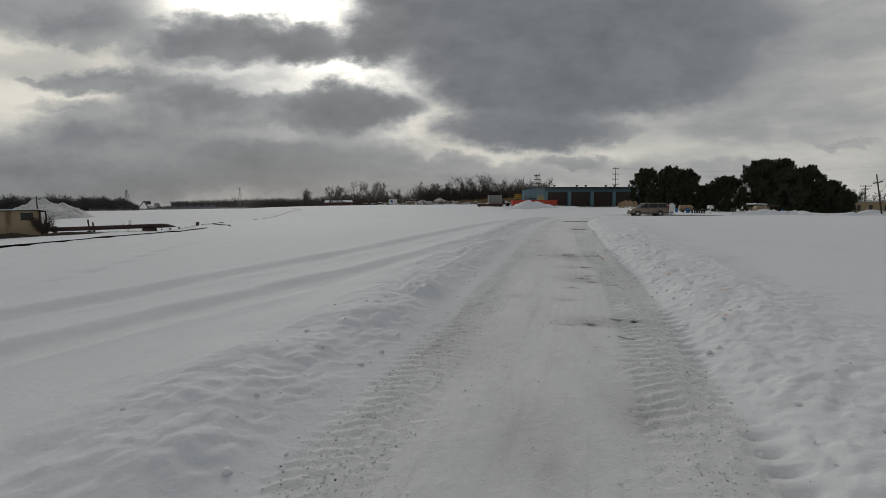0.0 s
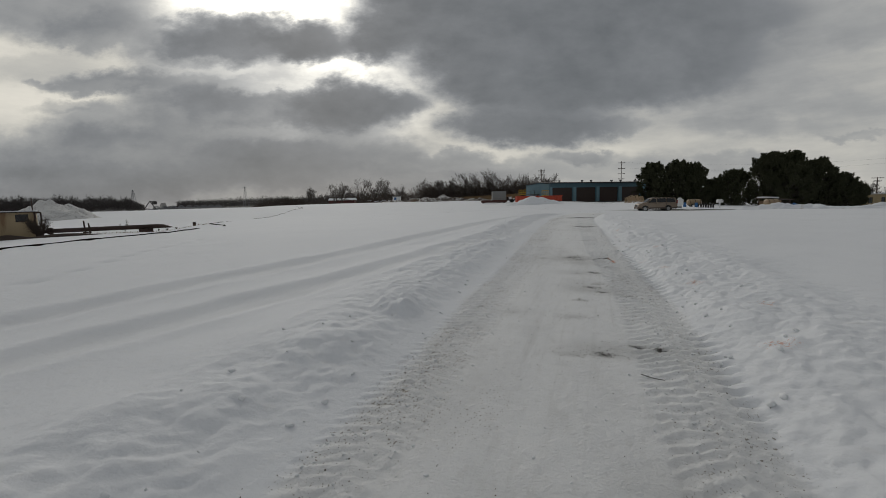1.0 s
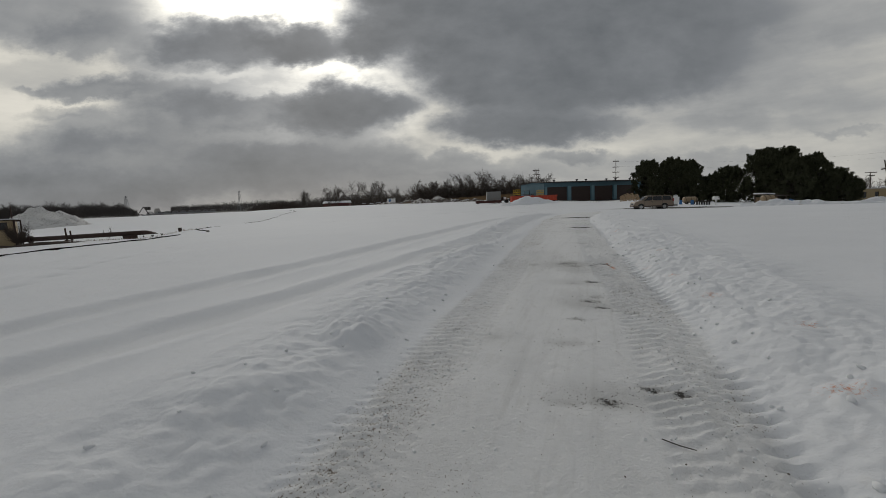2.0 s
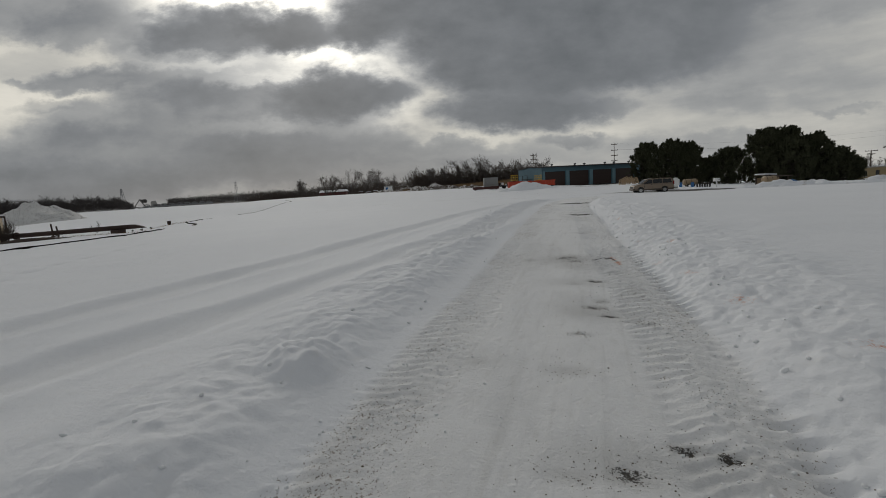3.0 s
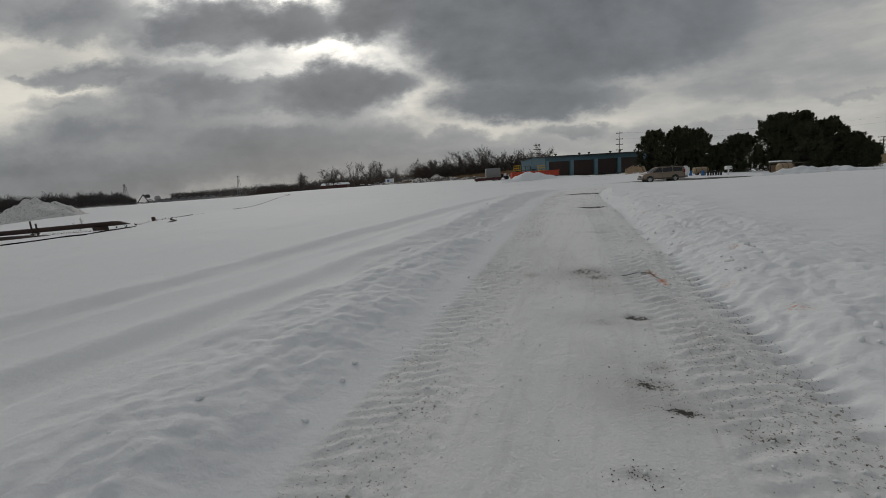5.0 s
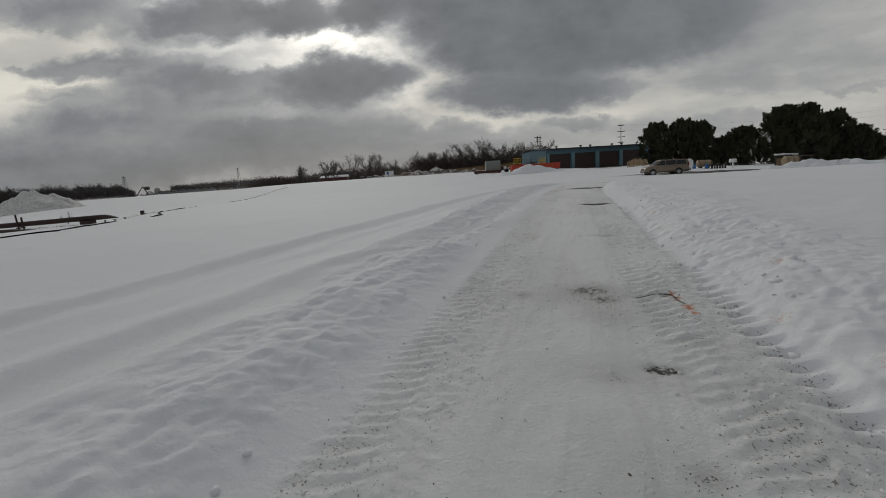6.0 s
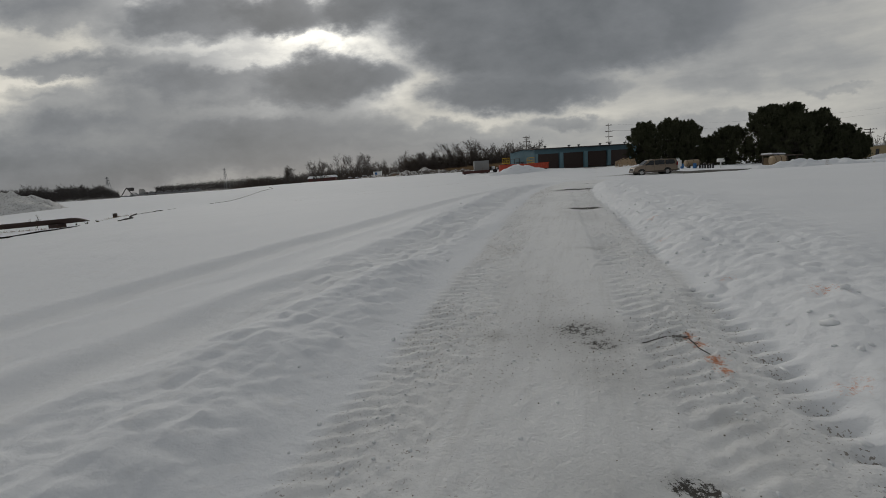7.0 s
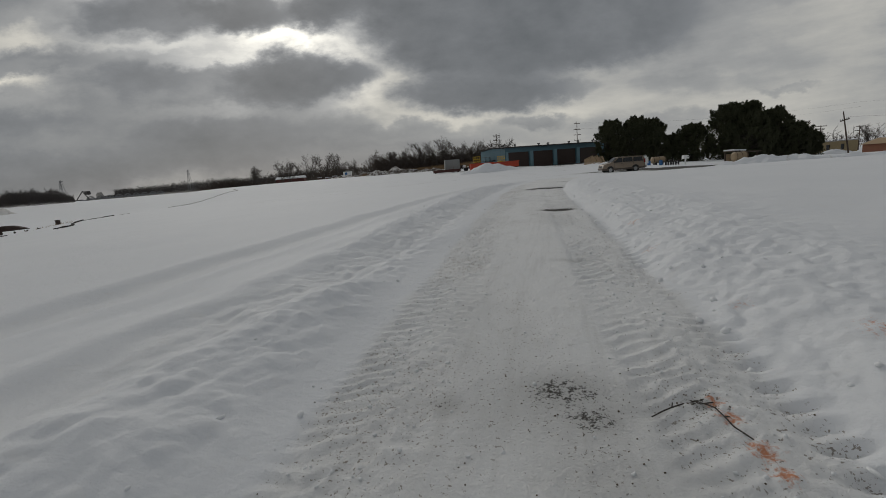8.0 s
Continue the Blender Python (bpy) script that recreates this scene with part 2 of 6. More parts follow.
    h = ma("ADD", ma("MULTIPLY", nz(11.0, 7, 0.66), 0.6), ma("MULTIPLY", nz(38.0, 5, 0.68), ma("ADD", ma("MULTIPLY", att("packed"), 0.30), 0.12)))
    bp = nt.nodes.new("ShaderNodeBump")
    bp.inputs["Strength"].default_value, bp.inputs["Distance"].default_value = 0.75, 0.04
    nt.links.new(h, bp.inputs["Height"])
    nt.links.new(bp.outputs[0], b.inputs["Normal"])
    return m


SNOW_A, SNOW_B = (0.74, 0.76, 0.79), (0.805, 0.82, 0.845)
M_SNOW = snow_material("snow", False)
M_ROAD = snow_material("packed_snow", True)
M_PILE = mat("piled_snow", (0.75, 0.77, 0.80), 0.8, vary=0.07, scale=0.8, bump=1.0, bump_scale=5, spots=0.015, spot_col=(0.42, 0.37, 0.31), spot_scale=0.9)
M_SAND = mat("snowy_sand", (0.62, 0.62, 0.61), 0.9, vary=0.15, scale=0.15, bump=0.6, bump_scale=0.6, stretch=(1, 1, 0.25), spots=0.45, spot_col=(0.27, 0.26, 0.25), spot_scale=1.6)
M_RUBBLE = mat("snowy_rubble", (0.66, 0.65, 0.63), 0.9, vary=0.2, scale=0.5, bump=0.5, bump_scale=2.0, spots=0.75, spot_col=(0.12, 0.09, 0.07), spot_scale=0.9)
M_CLOD = mat("snow_clods", (0.76, 0.775, 0.79), 0.8, vary=0.08, scale=6, bump=0.4, bump_scale=20)
M_CRUMB = mat("dirt_crumbs", (0.10, 0.075, 0.05), 0.9, vary=0.5, scale=8)
M_BARK = mat("bark", (0.060, 0.050, 0.043), 0.95, vary=0.35, scale=1.5)
M_TWIG = mat("bare_twigs", (0.078, 0.066, 0.058), 0.95, vary=0.35, scale=0.4)
M_TWIG2 = mat("scrub_twigs", (0.070, 0.054, 0.043), 0.95, vary=0.4, scale=0.1)
M_FAR = mat("far_woods", (0.075, 0.066, 0.062), 0.95, vary=0.3, scale=0.03)
M_GRASS = mat("dry_grass", (0.23, 0.155, 0.085), 0.95, vary=0.35, scale=0.8)
M_NEEDLE = mat("pine_needles", (0.050, 0.060, 0.038), 0.85, vary=0.5, scale=0.9, tint=(0.105, 0.11, 0.060), spec=0.2)
M_BLUE = mat("blue_cladding", (0.085, 0.17, 0.21), 0.55, vary=0.12, scale=0.5, stretch=(1, 1, 0.2), spots=0.05, spot_col=(0.07, 0.11, 0.13))
M_BLUE2 = mat("pale_blue_piers", (0.16, 0.28, 0.33), 0.6, vary=0.12, scale=0.6)
M_DOOR = mat("brown_doors", (0.050, 0.032, 0.026), 0.6, vary=0.2, scale=0.8, stretch=(1, 1, 3))
M_DARKTRIM = mat("dark_trim", (0.045, 0.04, 0.038), 0.6, vary=0.3)
M_GREY = mat("grey_metal", (0.24, 0.25, 0.245), 0.5, vary=0.12, scale=1, stretch=(1, 1, 0.3), spots=0.08, spot_col=(0.2, 0.16, 0.13))
M_GALV = mat("galvanised_steel", (0.22, 0.225, 0.23), 0.5, 0.6, vary=0.2)
M_WHITE = mat("white_paint", (0.72, 0.72, 0.71), 0.5, vary=0.06, spots=0.04, spot_col=(0.4, 0.36, 0.3))
M_ORANGE = mat("orange_paint", (0.46, 0.058, 0.022), 0.5, vary=0.2, scale=0.9, spots=0.10, spot_col=(0.16, 0.05, 0.03))
M_MAROON = mat("maroon_paint", (0.075, 0.025, 0.02), 0.6, vary=0.3)
M_YELLOW = mat("yellow_paint", (0.52, 0.36, 0.02), 0.5, vary=0.15, spots=0.06, spot_col=(0.15, 0.09, 0.03))
M_BLACK = mat("black_steel", (0.018, 0.018, 0.018), 0.55, vary=0.4)
M_TAN = mat("tan_cladding", (0.40, 0.31, 0.185), 0.6, vary=0.12, scale=1.0, stretch=(1, 1, 0.15), spots=0.10, spot_col=(0.20, 0.115, 0.055), spot_scale=0.8)
M_RUST = mat("rusted_pipe", (0.046, 0.028, 0.022), 0.85, vary=0.4, scale=2, bump=0.4, spots=0.15, spot_col=(0.025, 0.018, 0.016))
M_HOSE = mat("black_hose", (0.012, 0.010, 0.009), 0.85, vary=0.3, spec=0.08)
M_SOIL = mat("dark_soil", (0.05, 0.036, 0.028), 0.95, vary=0.4, scale=1.5, bump=0.6)
M_WOOD = mat("weathered_pole", (0.075, 0.055, 0.042), 0.9, vary=0.3, stretch=(1, 1, 0.1), scale=4)
M_PALLET = mat("pallet_wood", (0.36, 0.26, 0.16), 0.85, vary=0.25, scale=3)
M_YBRICK = mat("yellow_brick", (0.29, 0.225, 0.125), 0.85, vary=0.14, scale=1.2, spots=0.05, spot_col=(0.26, 0.2, 0.12))
M_RBRICK = mat("brown_brick", (0.20, 0.085, 0.05), 0.85, vary=0.2, scale=1.2)
M_REDBARN = mat("red_cladding", (0.10, 0.034, 0.028), 0.75, vary=0.25, scale=0.6)
M_BEIGE = mat("van_paint", (0.29, 0.23, 0.175), 0.35, 0.25, vary=0.06, scale=1.0, spots=0.04, spot_col=(0.30, 0.28, 0.26), spot_scale=3)
M_VANLOW = mat("van_lower_trim", (0.10, 0.08, 0.065), 0.5, 0.1, vary=0.15)
M_GLASS = mat("tinted_glass", (0.012, 0.014, 0.016), 0.06, vary=0.2)
M_RUBBER = mat("rubber", (0.02, 0.02, 0.02), 0.85, vary=0.3)
M_CHROME = mat("alloy", (0.42, 0.42, 0.42), 0.3, 0.9, vary=0.2)
M_LAMP = mat("lamp_lens", (0.55, 0.55, 0.52), 0.15, vary=0.1)
M_RED = mat("red_lens", (0.25, 0.02, 0.02), 0.2, vary=0.1)
M_BARREL = mat("blue_plastic", (0.03, 0.13, 0.32), 0.5, vary=0.15)
M_TANK = mat("tan_tank_paint", (0.28, 0.205, 0.12), 0.5, vary=0.15, spots=0.12, spot_col=(0.2, 0.1, 0.05))
M_STEELFAR = mat("bridge_steel", (0.20, 0.205, 0.21), 0.7, vary=0.2, scale=0.05)
M_CONCRETE = mat("concrete", (0.32, 0.31, 0.29), 0.9, vary=0.12)

# ---- numbers of the ground ----


def lattice(ix, iy, seed):
    h = (ix.astype(np.int64) * 374761393 + iy.astype(np.int64) * 668265263 + seed * 1442695041) & 0x7FFFFFFF
    h = ((h ^ (h >> 13)) * 1274126177) & 0x7FFFFFFF
    return ((h ^ (h >> 16)) & 0xFFFF) / 65535.0


def vnoise(x, y, seed=0):
    ix, iy = np.floor(x), np.floor(y)
    fx, fy = x - ix, y - iy
    fx, fy = fx * fx * fx * (fx * (fx * 6 - 15) + 10), fy * fy * fy * (fy * (fy * 6 - 15) + 10)
    a, b = lattice(ix, iy, seed), lattice(ix + 1, iy, seed)
    c, d = lattice(ix, iy + 1, seed), lattice(ix + 1, iy + 1, seed)
    return (a + (b - a) * fx) * (1 - fy) + (c + (d - c) * fx) * fy - 0.5


def fbm(x, y, octaves=4, seed=0, gain=0.5):
    total, amp = 0 * x, 1.0
    for k in range(octaves):
        total = total + amp * vnoise(x * 2 ** k + 17.3 * k, y * 2 ** k - 9.1 * k, seed + k)
        amp *= gain
    return total


def smooth(a, b, v):
    t = np.clip((v - a) / (b - a), 0, 1)
    return t * t * (3 - 2 * t)


ROAD_Y = (-30, 2.5, 4.8, 7.7, 9.5, 11, 13.5, 18, 23, 30, 45, 4000)
ROAD_CX = (-0.02, -0.075, -0.135, -0.25, -0.355, -0.45, -0.57, -0.78, -0.97, -0.75, 0.4, 0.4)
ROAD_HW = (1.2, 1.19, 1.20, 1.17, 1.05, 0.98, 0.945, 0.92, 0.95, 1.1, 1.5, 1.5)


def road_cx(y):
    return (np.interp(y - 1, ROAD_Y, ROAD_CX) + np.interp(y, ROAD_Y, ROAD_CX) + np.interp(y + 1, ROAD_Y, ROAD_CX)) / 3


def road_hw(y):
    return (np.interp(y - 1, ROAD_Y, ROAD_HW) + np.interp(y, ROAD_Y, ROAD_HW) + np.interp(y + 1, ROAD_Y, ROAD_HW)) / 3


EDGE_Y = (-20, 0, 10, 16.9, 18.24, 20.6, 22.5, 26, 30.3, 34, 41, 50, 60, 90, 200)
EDGE_X = (-16.8, -17.4, -18.2, -19.46, -20.1, -21.6, -23.0, -26.2, -31.0, -35.0, -40.5, -46.5, -52, -66, -160)


def base_z(x, y):
    """The lie of the land without ruts and banks."""
    z = 0.36 * np.tanh(np.maximum(y, -6) * 0.034 / 0.36 * 1.08) / 1.0
    z = np.where(y < 0, 0.034 * np.maximum(y, -6), z)
    z = z - 0.46 * smooth(12, 64, y) + 0.42 * smooth(62, 85, y) * smooth(2, -8, x)
    z = z + 0.21 * smooth(5, 17, y) * (1 - smooth(30, 54, y)) * smooth(-18, -7, x) * smooth(24, 11, x)      # the crest that the road climbs
    z = z - np.clip(0.032 * (x - 9), 0, 0.62) * smooth(46, 66, y) - np.clip(0.05 * (x - 35), 0, 2.4) * smooth(70, 110, y)
    z = z - np.clip(-0.012 * (x + 8), 0, 0.34) * (1 - smooth(60, 110, y))
    out = np.interp(y, EDGE_Y, EDGE_X) - x          # beyond the dark edge the shore lies lower
    z = z - 0.55 * smooth(0.3, 6, out) * (1 - smooth(60, 120, y)) - 0.55 * smooth(8, 30, out) * (1 - smooth(90, 180, y))
    z = z - 5.0 * smooth(100, 260, -x) * (1 - smooth(340, 500, np.hypot(x, y)))      # the river's ice lies lower
    z = z + (0.75 * smooth(60, 96, y) + 0.8 * smooth(115, 150, y)) * smooth(24, 9, x) * smooth(-210, -150, x)     # the yard climbs to the garage
    z = z + 0.05 * fbm(x / 9.0, y / 9.0, 2, 5) * smooth(3, 9, np.abs(x))
    return z


RUT_Y = (-10, 2.2, 4.1, 5.5, 7.3, 9.3, 11.5, 14, 17, 21, 27, 36, 50)
RUT_B = (-6.4, -4.72, -4.2, -3.86, -3.35, -2.9, -2.45, -2.2, -2.25, -2.45, -2.3, -1.5, 0.5)
RUT_A = (-8.6, -6.5, -6.0, -5.65, -5.25, -4.75, -4.35, -3.95, -3.7, -3.6, -3.4, -2.6, -0.6)
PRINTS = ((-7.6, 3.6), (-8.27, 4.86), (-8.61, 5.73), (-9.06, 6.65), (-9.7, 7.58), (-10.26, 8.41), (-10.69, 9.13), (-11.1, 9.96), (-11.41, 10.89), (-12.0, 12.0), (-18.1, 9.8), (-18.0, 11.0), (-18.7, 12.9), (-19.2, 14.8), (-19.8, 16.9))


def tread(x, y, centre, half, pitch, seed):
    """Lug marks of a tractor tyre: slanted bars in two halves, half a pitch apart. Returns relief of -1 to 1 and the band's mask."""
    u = (x - centre) / half
    mask = smooth(1.12, 0.86, np.abs(u))
    wob = 0.9 * vnoise(x * 2.5, y * 2.5, seed) + 0.55 * vnoise(x * 8, y * 8, seed + 1)
    ph = y / pitch + np.abs(u) * 1.1 + np.where(u > 0, 0.5, 0.0) + wob
    s = np.sin(2 * np.pi * ph)
    bars = smooth(0.0, 0.35, s) * 2 - 1
    patchy = smooth(-0.30, 0.05, fbm(x * 1.3, y * 0.8, 3, seed + 4))
    return bars * mask * (0.2 + 0.8 * patchy), mask


def track_left(y):
    return -1.1 - 0.012 * (y - 4) - 0.022 * np.maximum(y - 11, 0)


def track_right(y):
    return road_cx(y) + road_hw(y) - 0.27


SPOTS = ((0.22, 5.03, 0.15, 0.10, 0.82), (0.49, 5.28, 0.10, 0.06, 0.9), (0.68, 5.25, 0.10, 0.06, 0.9), (-0.03, 4.97, 0.16, 0.08, 0.6), (0.10, 7.52, 0.15, 0.09, 0.86), (0.17, 7.74, 0.10, 0.09, 0.66), (0.23, 7.28, 0.11, 0.06, 0.98), (0.50, 7.13, 0.12, 0.05, 0.75),
         (-0.02, 6.75, 0.09, 0.035, 0.8), (-0.09, 6.05, 0.15, 0.10, 0.55), (-0.27, 9.98, 0.26, 0.2, 0.8), (-0.15, 9.78, 0.17, 0.15, 0.8), (0.31, 9.945, 0.055, 0.045, 0.95), (-0.81, 9.8, 0.13, 0.12, 0.6),
         (-0.1, 9.4, 0.40, 0.3, 0.45), (-0.12, 8.45, 0.20, 0.10, 0.6))
SPOTS2 = ((0.13, 8.6, 0.15, 0.07, 0.95), (-0.20, 16.75, 0.30, 0.16, 1.9), (-0.38, 25.2, 0.8, 0.5, 2.0), (-1.2, 24.2, 0.5, 0.10, 1.0), (0.2, 24.0, 0.3, 0.08, 1.1), (0.3, 31.5, 0.6, 0.22, 1.3),
          (0.02, 2.45, 0.12, 0.28, 0.5), (0.50, 3.1, 0.16, 0.35, 0.6), (-0.25, 2.6, 0.08, 0.4, 0.45), (-0.75, 6.1, 0.14, 0.12, 0.55), (0.38, 9.05, 0.12, 0.10, 0.6), (-0.1, 12.5, 0.25, 0.08, 0.6))
SPOTS4 = ((0.12, 7.35, 0.42, 0.30, 0.52), (-0.2, 9.85, 0.5, 0.4, 0.52), (0.30, 5.12, 0.5, 0.22, 0.55), (-0.05, 8.5, 0.5, 0.25, 0.46), (-0.75, 6.1, 0.3, 0.25, 0.34), (0.45, 8.9, 0.3, 0.3, 0.32), (0.5, 3.2, 0.3, 0.5, 0.46), (-0.1, 2.7, 0.35, 0.6, 0.42))
SPOTS3 = ((10.8, 55.2, 4.0, 2.2, 2.4), (9.5, 60.0, 5.0, 2.6, 2.4), (15.0, 58.8, 5.0, 2.6, 2.4), (14.0, 52.5, 4.5, 4.2, 2.6), (2.0, 103.0, 15.0, 7.0, 1.5), (-2.0, 88.0, 8, 1.0, 0.8), (-0.3, 20.5, 0.4, 0.07, 0.6))
CLAY = ((0.67, 9.88, 0.09), (0.72, 9.68, 0.08), (0.62, 10.4, 0.07), (0.55, 11.4, 0.07), (0.80, 8.6, 0.08), (0.86, 6.9, 0.07), (0.92, 4.9, 0.07), (-0.95, 3.35, 0.06), (-0.90, 3.70, 0.06), (-0.90, 4.65, 0.05), (-1.15, 2.6, 0.06), (0.98, 3.3, 0.08), (0.76, 4.0, 0.06), (0.47, 13.2, 0.08))
ORANGE = ((0.40, 9.83, 0.06), (0.43, 9.63, 0.07), (0.38, 9.95, 0.05), (0.45, 9.5, 0.06), (0.9, 9.3, 0.10), (1.15, 8.6, 0.14), (1.35, 7.5, 0.16), (0.85, 11.0, 0.09), (0.62, 12.6, 0.10), (1.5, 5.2, 0.16), (1.8, 6.4, 0.16), (1.25, 10.4, 0.15), (0.7, 14.0, 0.12))


def ground(x, y, fine=True):
    """Height, and how far the snow is packed, dirty or darkened in its hollows, worn through and rust-coloured."""
    z = base_z(x, y)
    cx, hw = road_cx(y), road_hw(y)
    dl, dr = (cx - hw) - x, x - (cx + hw)            # metres outside the road's edges
    wig = 0.12 * vnoise(y * 0.9, y * 0 + 3, 21) + 0.05 * vnoise(y * 3.1, y * 0 + 8, 22)
    dl, dr = dl + wig, dr + 0.8 * wig
    inside = smooth(0.08, -0.05, np.maximum(dl, dr))
    fade = 1 - 0.8 * smooth(24, 36, y)
    gone = 1 - smooth(36, 48, y)
    packed = inside * gone
    # snow thrown up beside the road
    lump = fbm(x * 1.5, y * 1.1, 3, 31)
    chunk = np.abs(fbm(x * 5.5, y * 4.8, 3, 41)) * 2
    small = fbm(x * 11.0, y * 10.0, 3, 51, 0.65)
    hl = smooth(-0.05, 0.80, dl) * (1 - 0.72 * smooth(0.85, 2.2, dl))
    left = hl * (0.13 + 0.085 * lump) + smooth(0.12, 0.45, dl) * smooth(1.7, 0.8, dl) * (0.022 * (chunk - 0.30) + 0.017 * small + 0.03 * np.maximum(fbm(x * 2.4, y * 2.1, 2, 44), -0.03))
    hr = smooth(-0.02, 0.50, dr) * (1 - 0.55 * smooth(0.7, 2.0, dr))
    right = hr * (0.125 + 0.07 * lump) + smooth(0.02, 0.2, dr) * smooth(2.8, 0.5, dr) * (0.020 * (chunk - 0.30) + 0.020 * small + 0.025 * np.maximum(fbm(x * 2.9, y * 2.6, 2, 43), -0.03))
    field = 0.10 * smooth(0.2, 1.5, np.maximum(dl, dr))
    z = z + (left + right) * fade * gone + field * gone
    z = z + np.where(np.maximum(dl, dr) > 0.6, 0.020 * fbm(x * 0.9, y * 0.7, 3, 61) + 0.006 * fbm(x * 4, y * 3, 2, 62), 0)
    # the lump of thrown snow on the bank
    q = ((x + 1.95) / 0.24) ** 2 + ((y - 5.62) / 0.26) ** 2
    z = z + 0.13 * np.exp(-q * q * 0.8) * (1 + 0.2 * small)
    # two ruts in the field
    for line, dip in ((RUT_A, 0.065), (RUT_B, 0.065)):
        d = x - np.interp(y, RUT_Y, line) + 0.05 * vnoise(y * 0.8, y * 0, 71)
        cut = smooth(0.46, 0.10, np.abs(d)) * (1 - smooth(22, 40, y)) * smooth(0.1, 0.5, dl)
        z = z - dip * cut + 0.015 * np.exp(-((np.abs(d) - 0.5) / 0.15) ** 2) * (1 - smooth(22, 40, y))
        packed = np.maximum(packed, 0.25 * cut)
    for px, py in PRINTS:
        z = z - 0.07 * np.exp(-(((x - px) / 0.16) ** 2 + ((y - py) / 0.2) ** 2))
    # tyre lugs along both sides of the road, the right one cut into the foot of the bank
    tl, ml = tread(x, y, track_left(y), 0.29, 0.105, 81)
    tr, mr = tread(x, y, track_right(y), 0.31, 0.115, 91)
    near = 1 - smooth(26, 40, y)
    rough = np.maximum(fbm(x * 19, y * 17, 2, 94, 0.6), -0.10)
    z = z + near * (0.0055 * tl - 0.004 * ml + 0.0068 * tr - 0.010 * mr + (ml + mr) * 0.014 * rough)
    notch = smooth(-0.1, 0.6, np.sin(2 * np.pi * (y / 0.155 + 0.6 * vnoise(y * 2.3, y * 0, 95)))) * np.exp(-((dr - 0.04) / 0.075) ** 2) * smooth(-0.35, 0.15, fbm(y * 0.8, y * 0 + 5, 2, 110))
    z = z - 0.055 * notch * near
    # trodden middle: shallow wheel lanes, crust and crumbs
    lanes = np.sin((x - cx) * 9.5 + 0.6 * vnoise(y * 0.5, y * 0, 96)) * 0.004
    z = z + packed * (lanes + 0.012 * fbm(x * 2.2, y * 1.4, 3, 97) + 0.012 * np.maximum(fbm(x * 15, y * 9, 3, 98), 0))
    # shallow ploughed tracks on the yard ahead
    yard = smooth(34, 44, y) * (1 - smooth(105, 125, y)) * smooth(60, 20, np.abs(x))
    z = z + yard * 0.11 * fbm(x * 0.35, y * 0.30, 3, 99)
    tracks = 0 * x
    for ty, slope in ((38.0, -0.10), (41.5, -0.12), (47.0, 0.03), (49.2, 0.03), (58.0, 0.12), (72.0, 0.2)):
        d = y - ty - slope * x - 1.2 * vnoise(x * 0.12, x * 0 + ty, 106)
        tracks = np.maximum(tracks, np.exp(-(d / 0.55) ** 2) * smooth(-42, -30, x) * smooth(9, 2, x))
    tracks = tracks * smooth(-0.15, 0.15, fbm(x * 0.5, y * 0.5, 2, 109))
    z = z - 0.07 * tracks
    dirt_shade = near * (0.24 * ml * smooth(-0.5, 0.5, fbm(x * 1.7, y * 1.2, 4, 101, 0.65)) + 0.17 * mr * smooth(-0.5, 0.5, fbm(x * 1.6, y * 1.3, 4, 102, 0.65)) + 0.26 * packed * smooth(-0.1, 0.4, fbm(x * 1.6, y * 0.8, 3, 103)))
    dirt_shade = dirt_shade * smooth(0.32, 0.08, dr)
    # lug grooves get a darker colour than the bars
    dirt_shade = dirt_shade + near * smooth(0.32, 0.08, dr) * (0.24 * np.maximum(-tl, 0) + 0.20 * np.maximum(-tr, 0)) * smooth(-0.25, 0.3, fbm(x * 2.3, y * 1.6, 3, 107))
    # notches at the bank's foot: brown grit plus their shade, put into the colour
    dirt_shade = dirt_shade + 0.40 * near * notch * smooth(-0.2, 0.2, fbm(y * 0.7, y * 0 + 2, 2, 108)) + 0.45 * tracks
    dirt_shade = dirt_shade + 0.18 * yard * smooth(-0.1, 0.35, fbm(x * 0.3, y * 0.12, 3, 104)) + 0.07 * near * np.exp(-(dr / 0.12) ** 2) + 0.03 * smooth(0.1, 0.4, dr) * smooth(1.4, 0.6, dr) * near * smooth(0.0, 0.3, fbm(x * 1.2, y * 0.9, 2, 105))
    bare = 0.10 * packed * smooth(-0.1, 0.4, fbm(x * 1.0, y * 0.5, 3, 111)) * near
    for px, py, rx, ry, w in SPOTS + SPOTS2 + SPOTS3 + SPOTS4:
        g = w * np.exp(-0.8 * (((x - px) / rx) ** 2 + ((y - py) / ry) ** 2))
        g = g * (smooth(0.10, -0.12, np.maximum(dl, dr)) if py < 35 else 1.0)
        bare = np.maximum(bare, g)
        z = z - 0.012 * np.minimum(g, 1) * (np.abs(x) < 4)
    for px, py, r in CLAY:
        dirt_shade = np.maximum(dirt_shade, 0.55 * np.exp(-(((x - px) / r) ** 2 + ((y - py) / (r * 0.7)) ** 2)))
    orange = 0 * x
    for px, py, r in ORANGE:
        orange = np.maximum(orange, np.exp(-(((x - px) / r) ** 2 + ((y - py) / r) ** 2)) * (0.85 if r < 0.08 else 0.48))
    return z, np.clip(packed, 0, 1), np.clip(dirt_shade, 0, 0.6), np.clip(bare, 0, 1.2), np.clip(orange, 0, 1)


def gz(x, y):
    if abs(x) > 9 or y > 48:
        return float(base_z(np.array([float(x)]), np.array([float(y)]))[0]) + (0.10 if y < 40 else 0.0)
    return float(ground(np.array([float(x)]), np.array([float(y)]))[0][0])


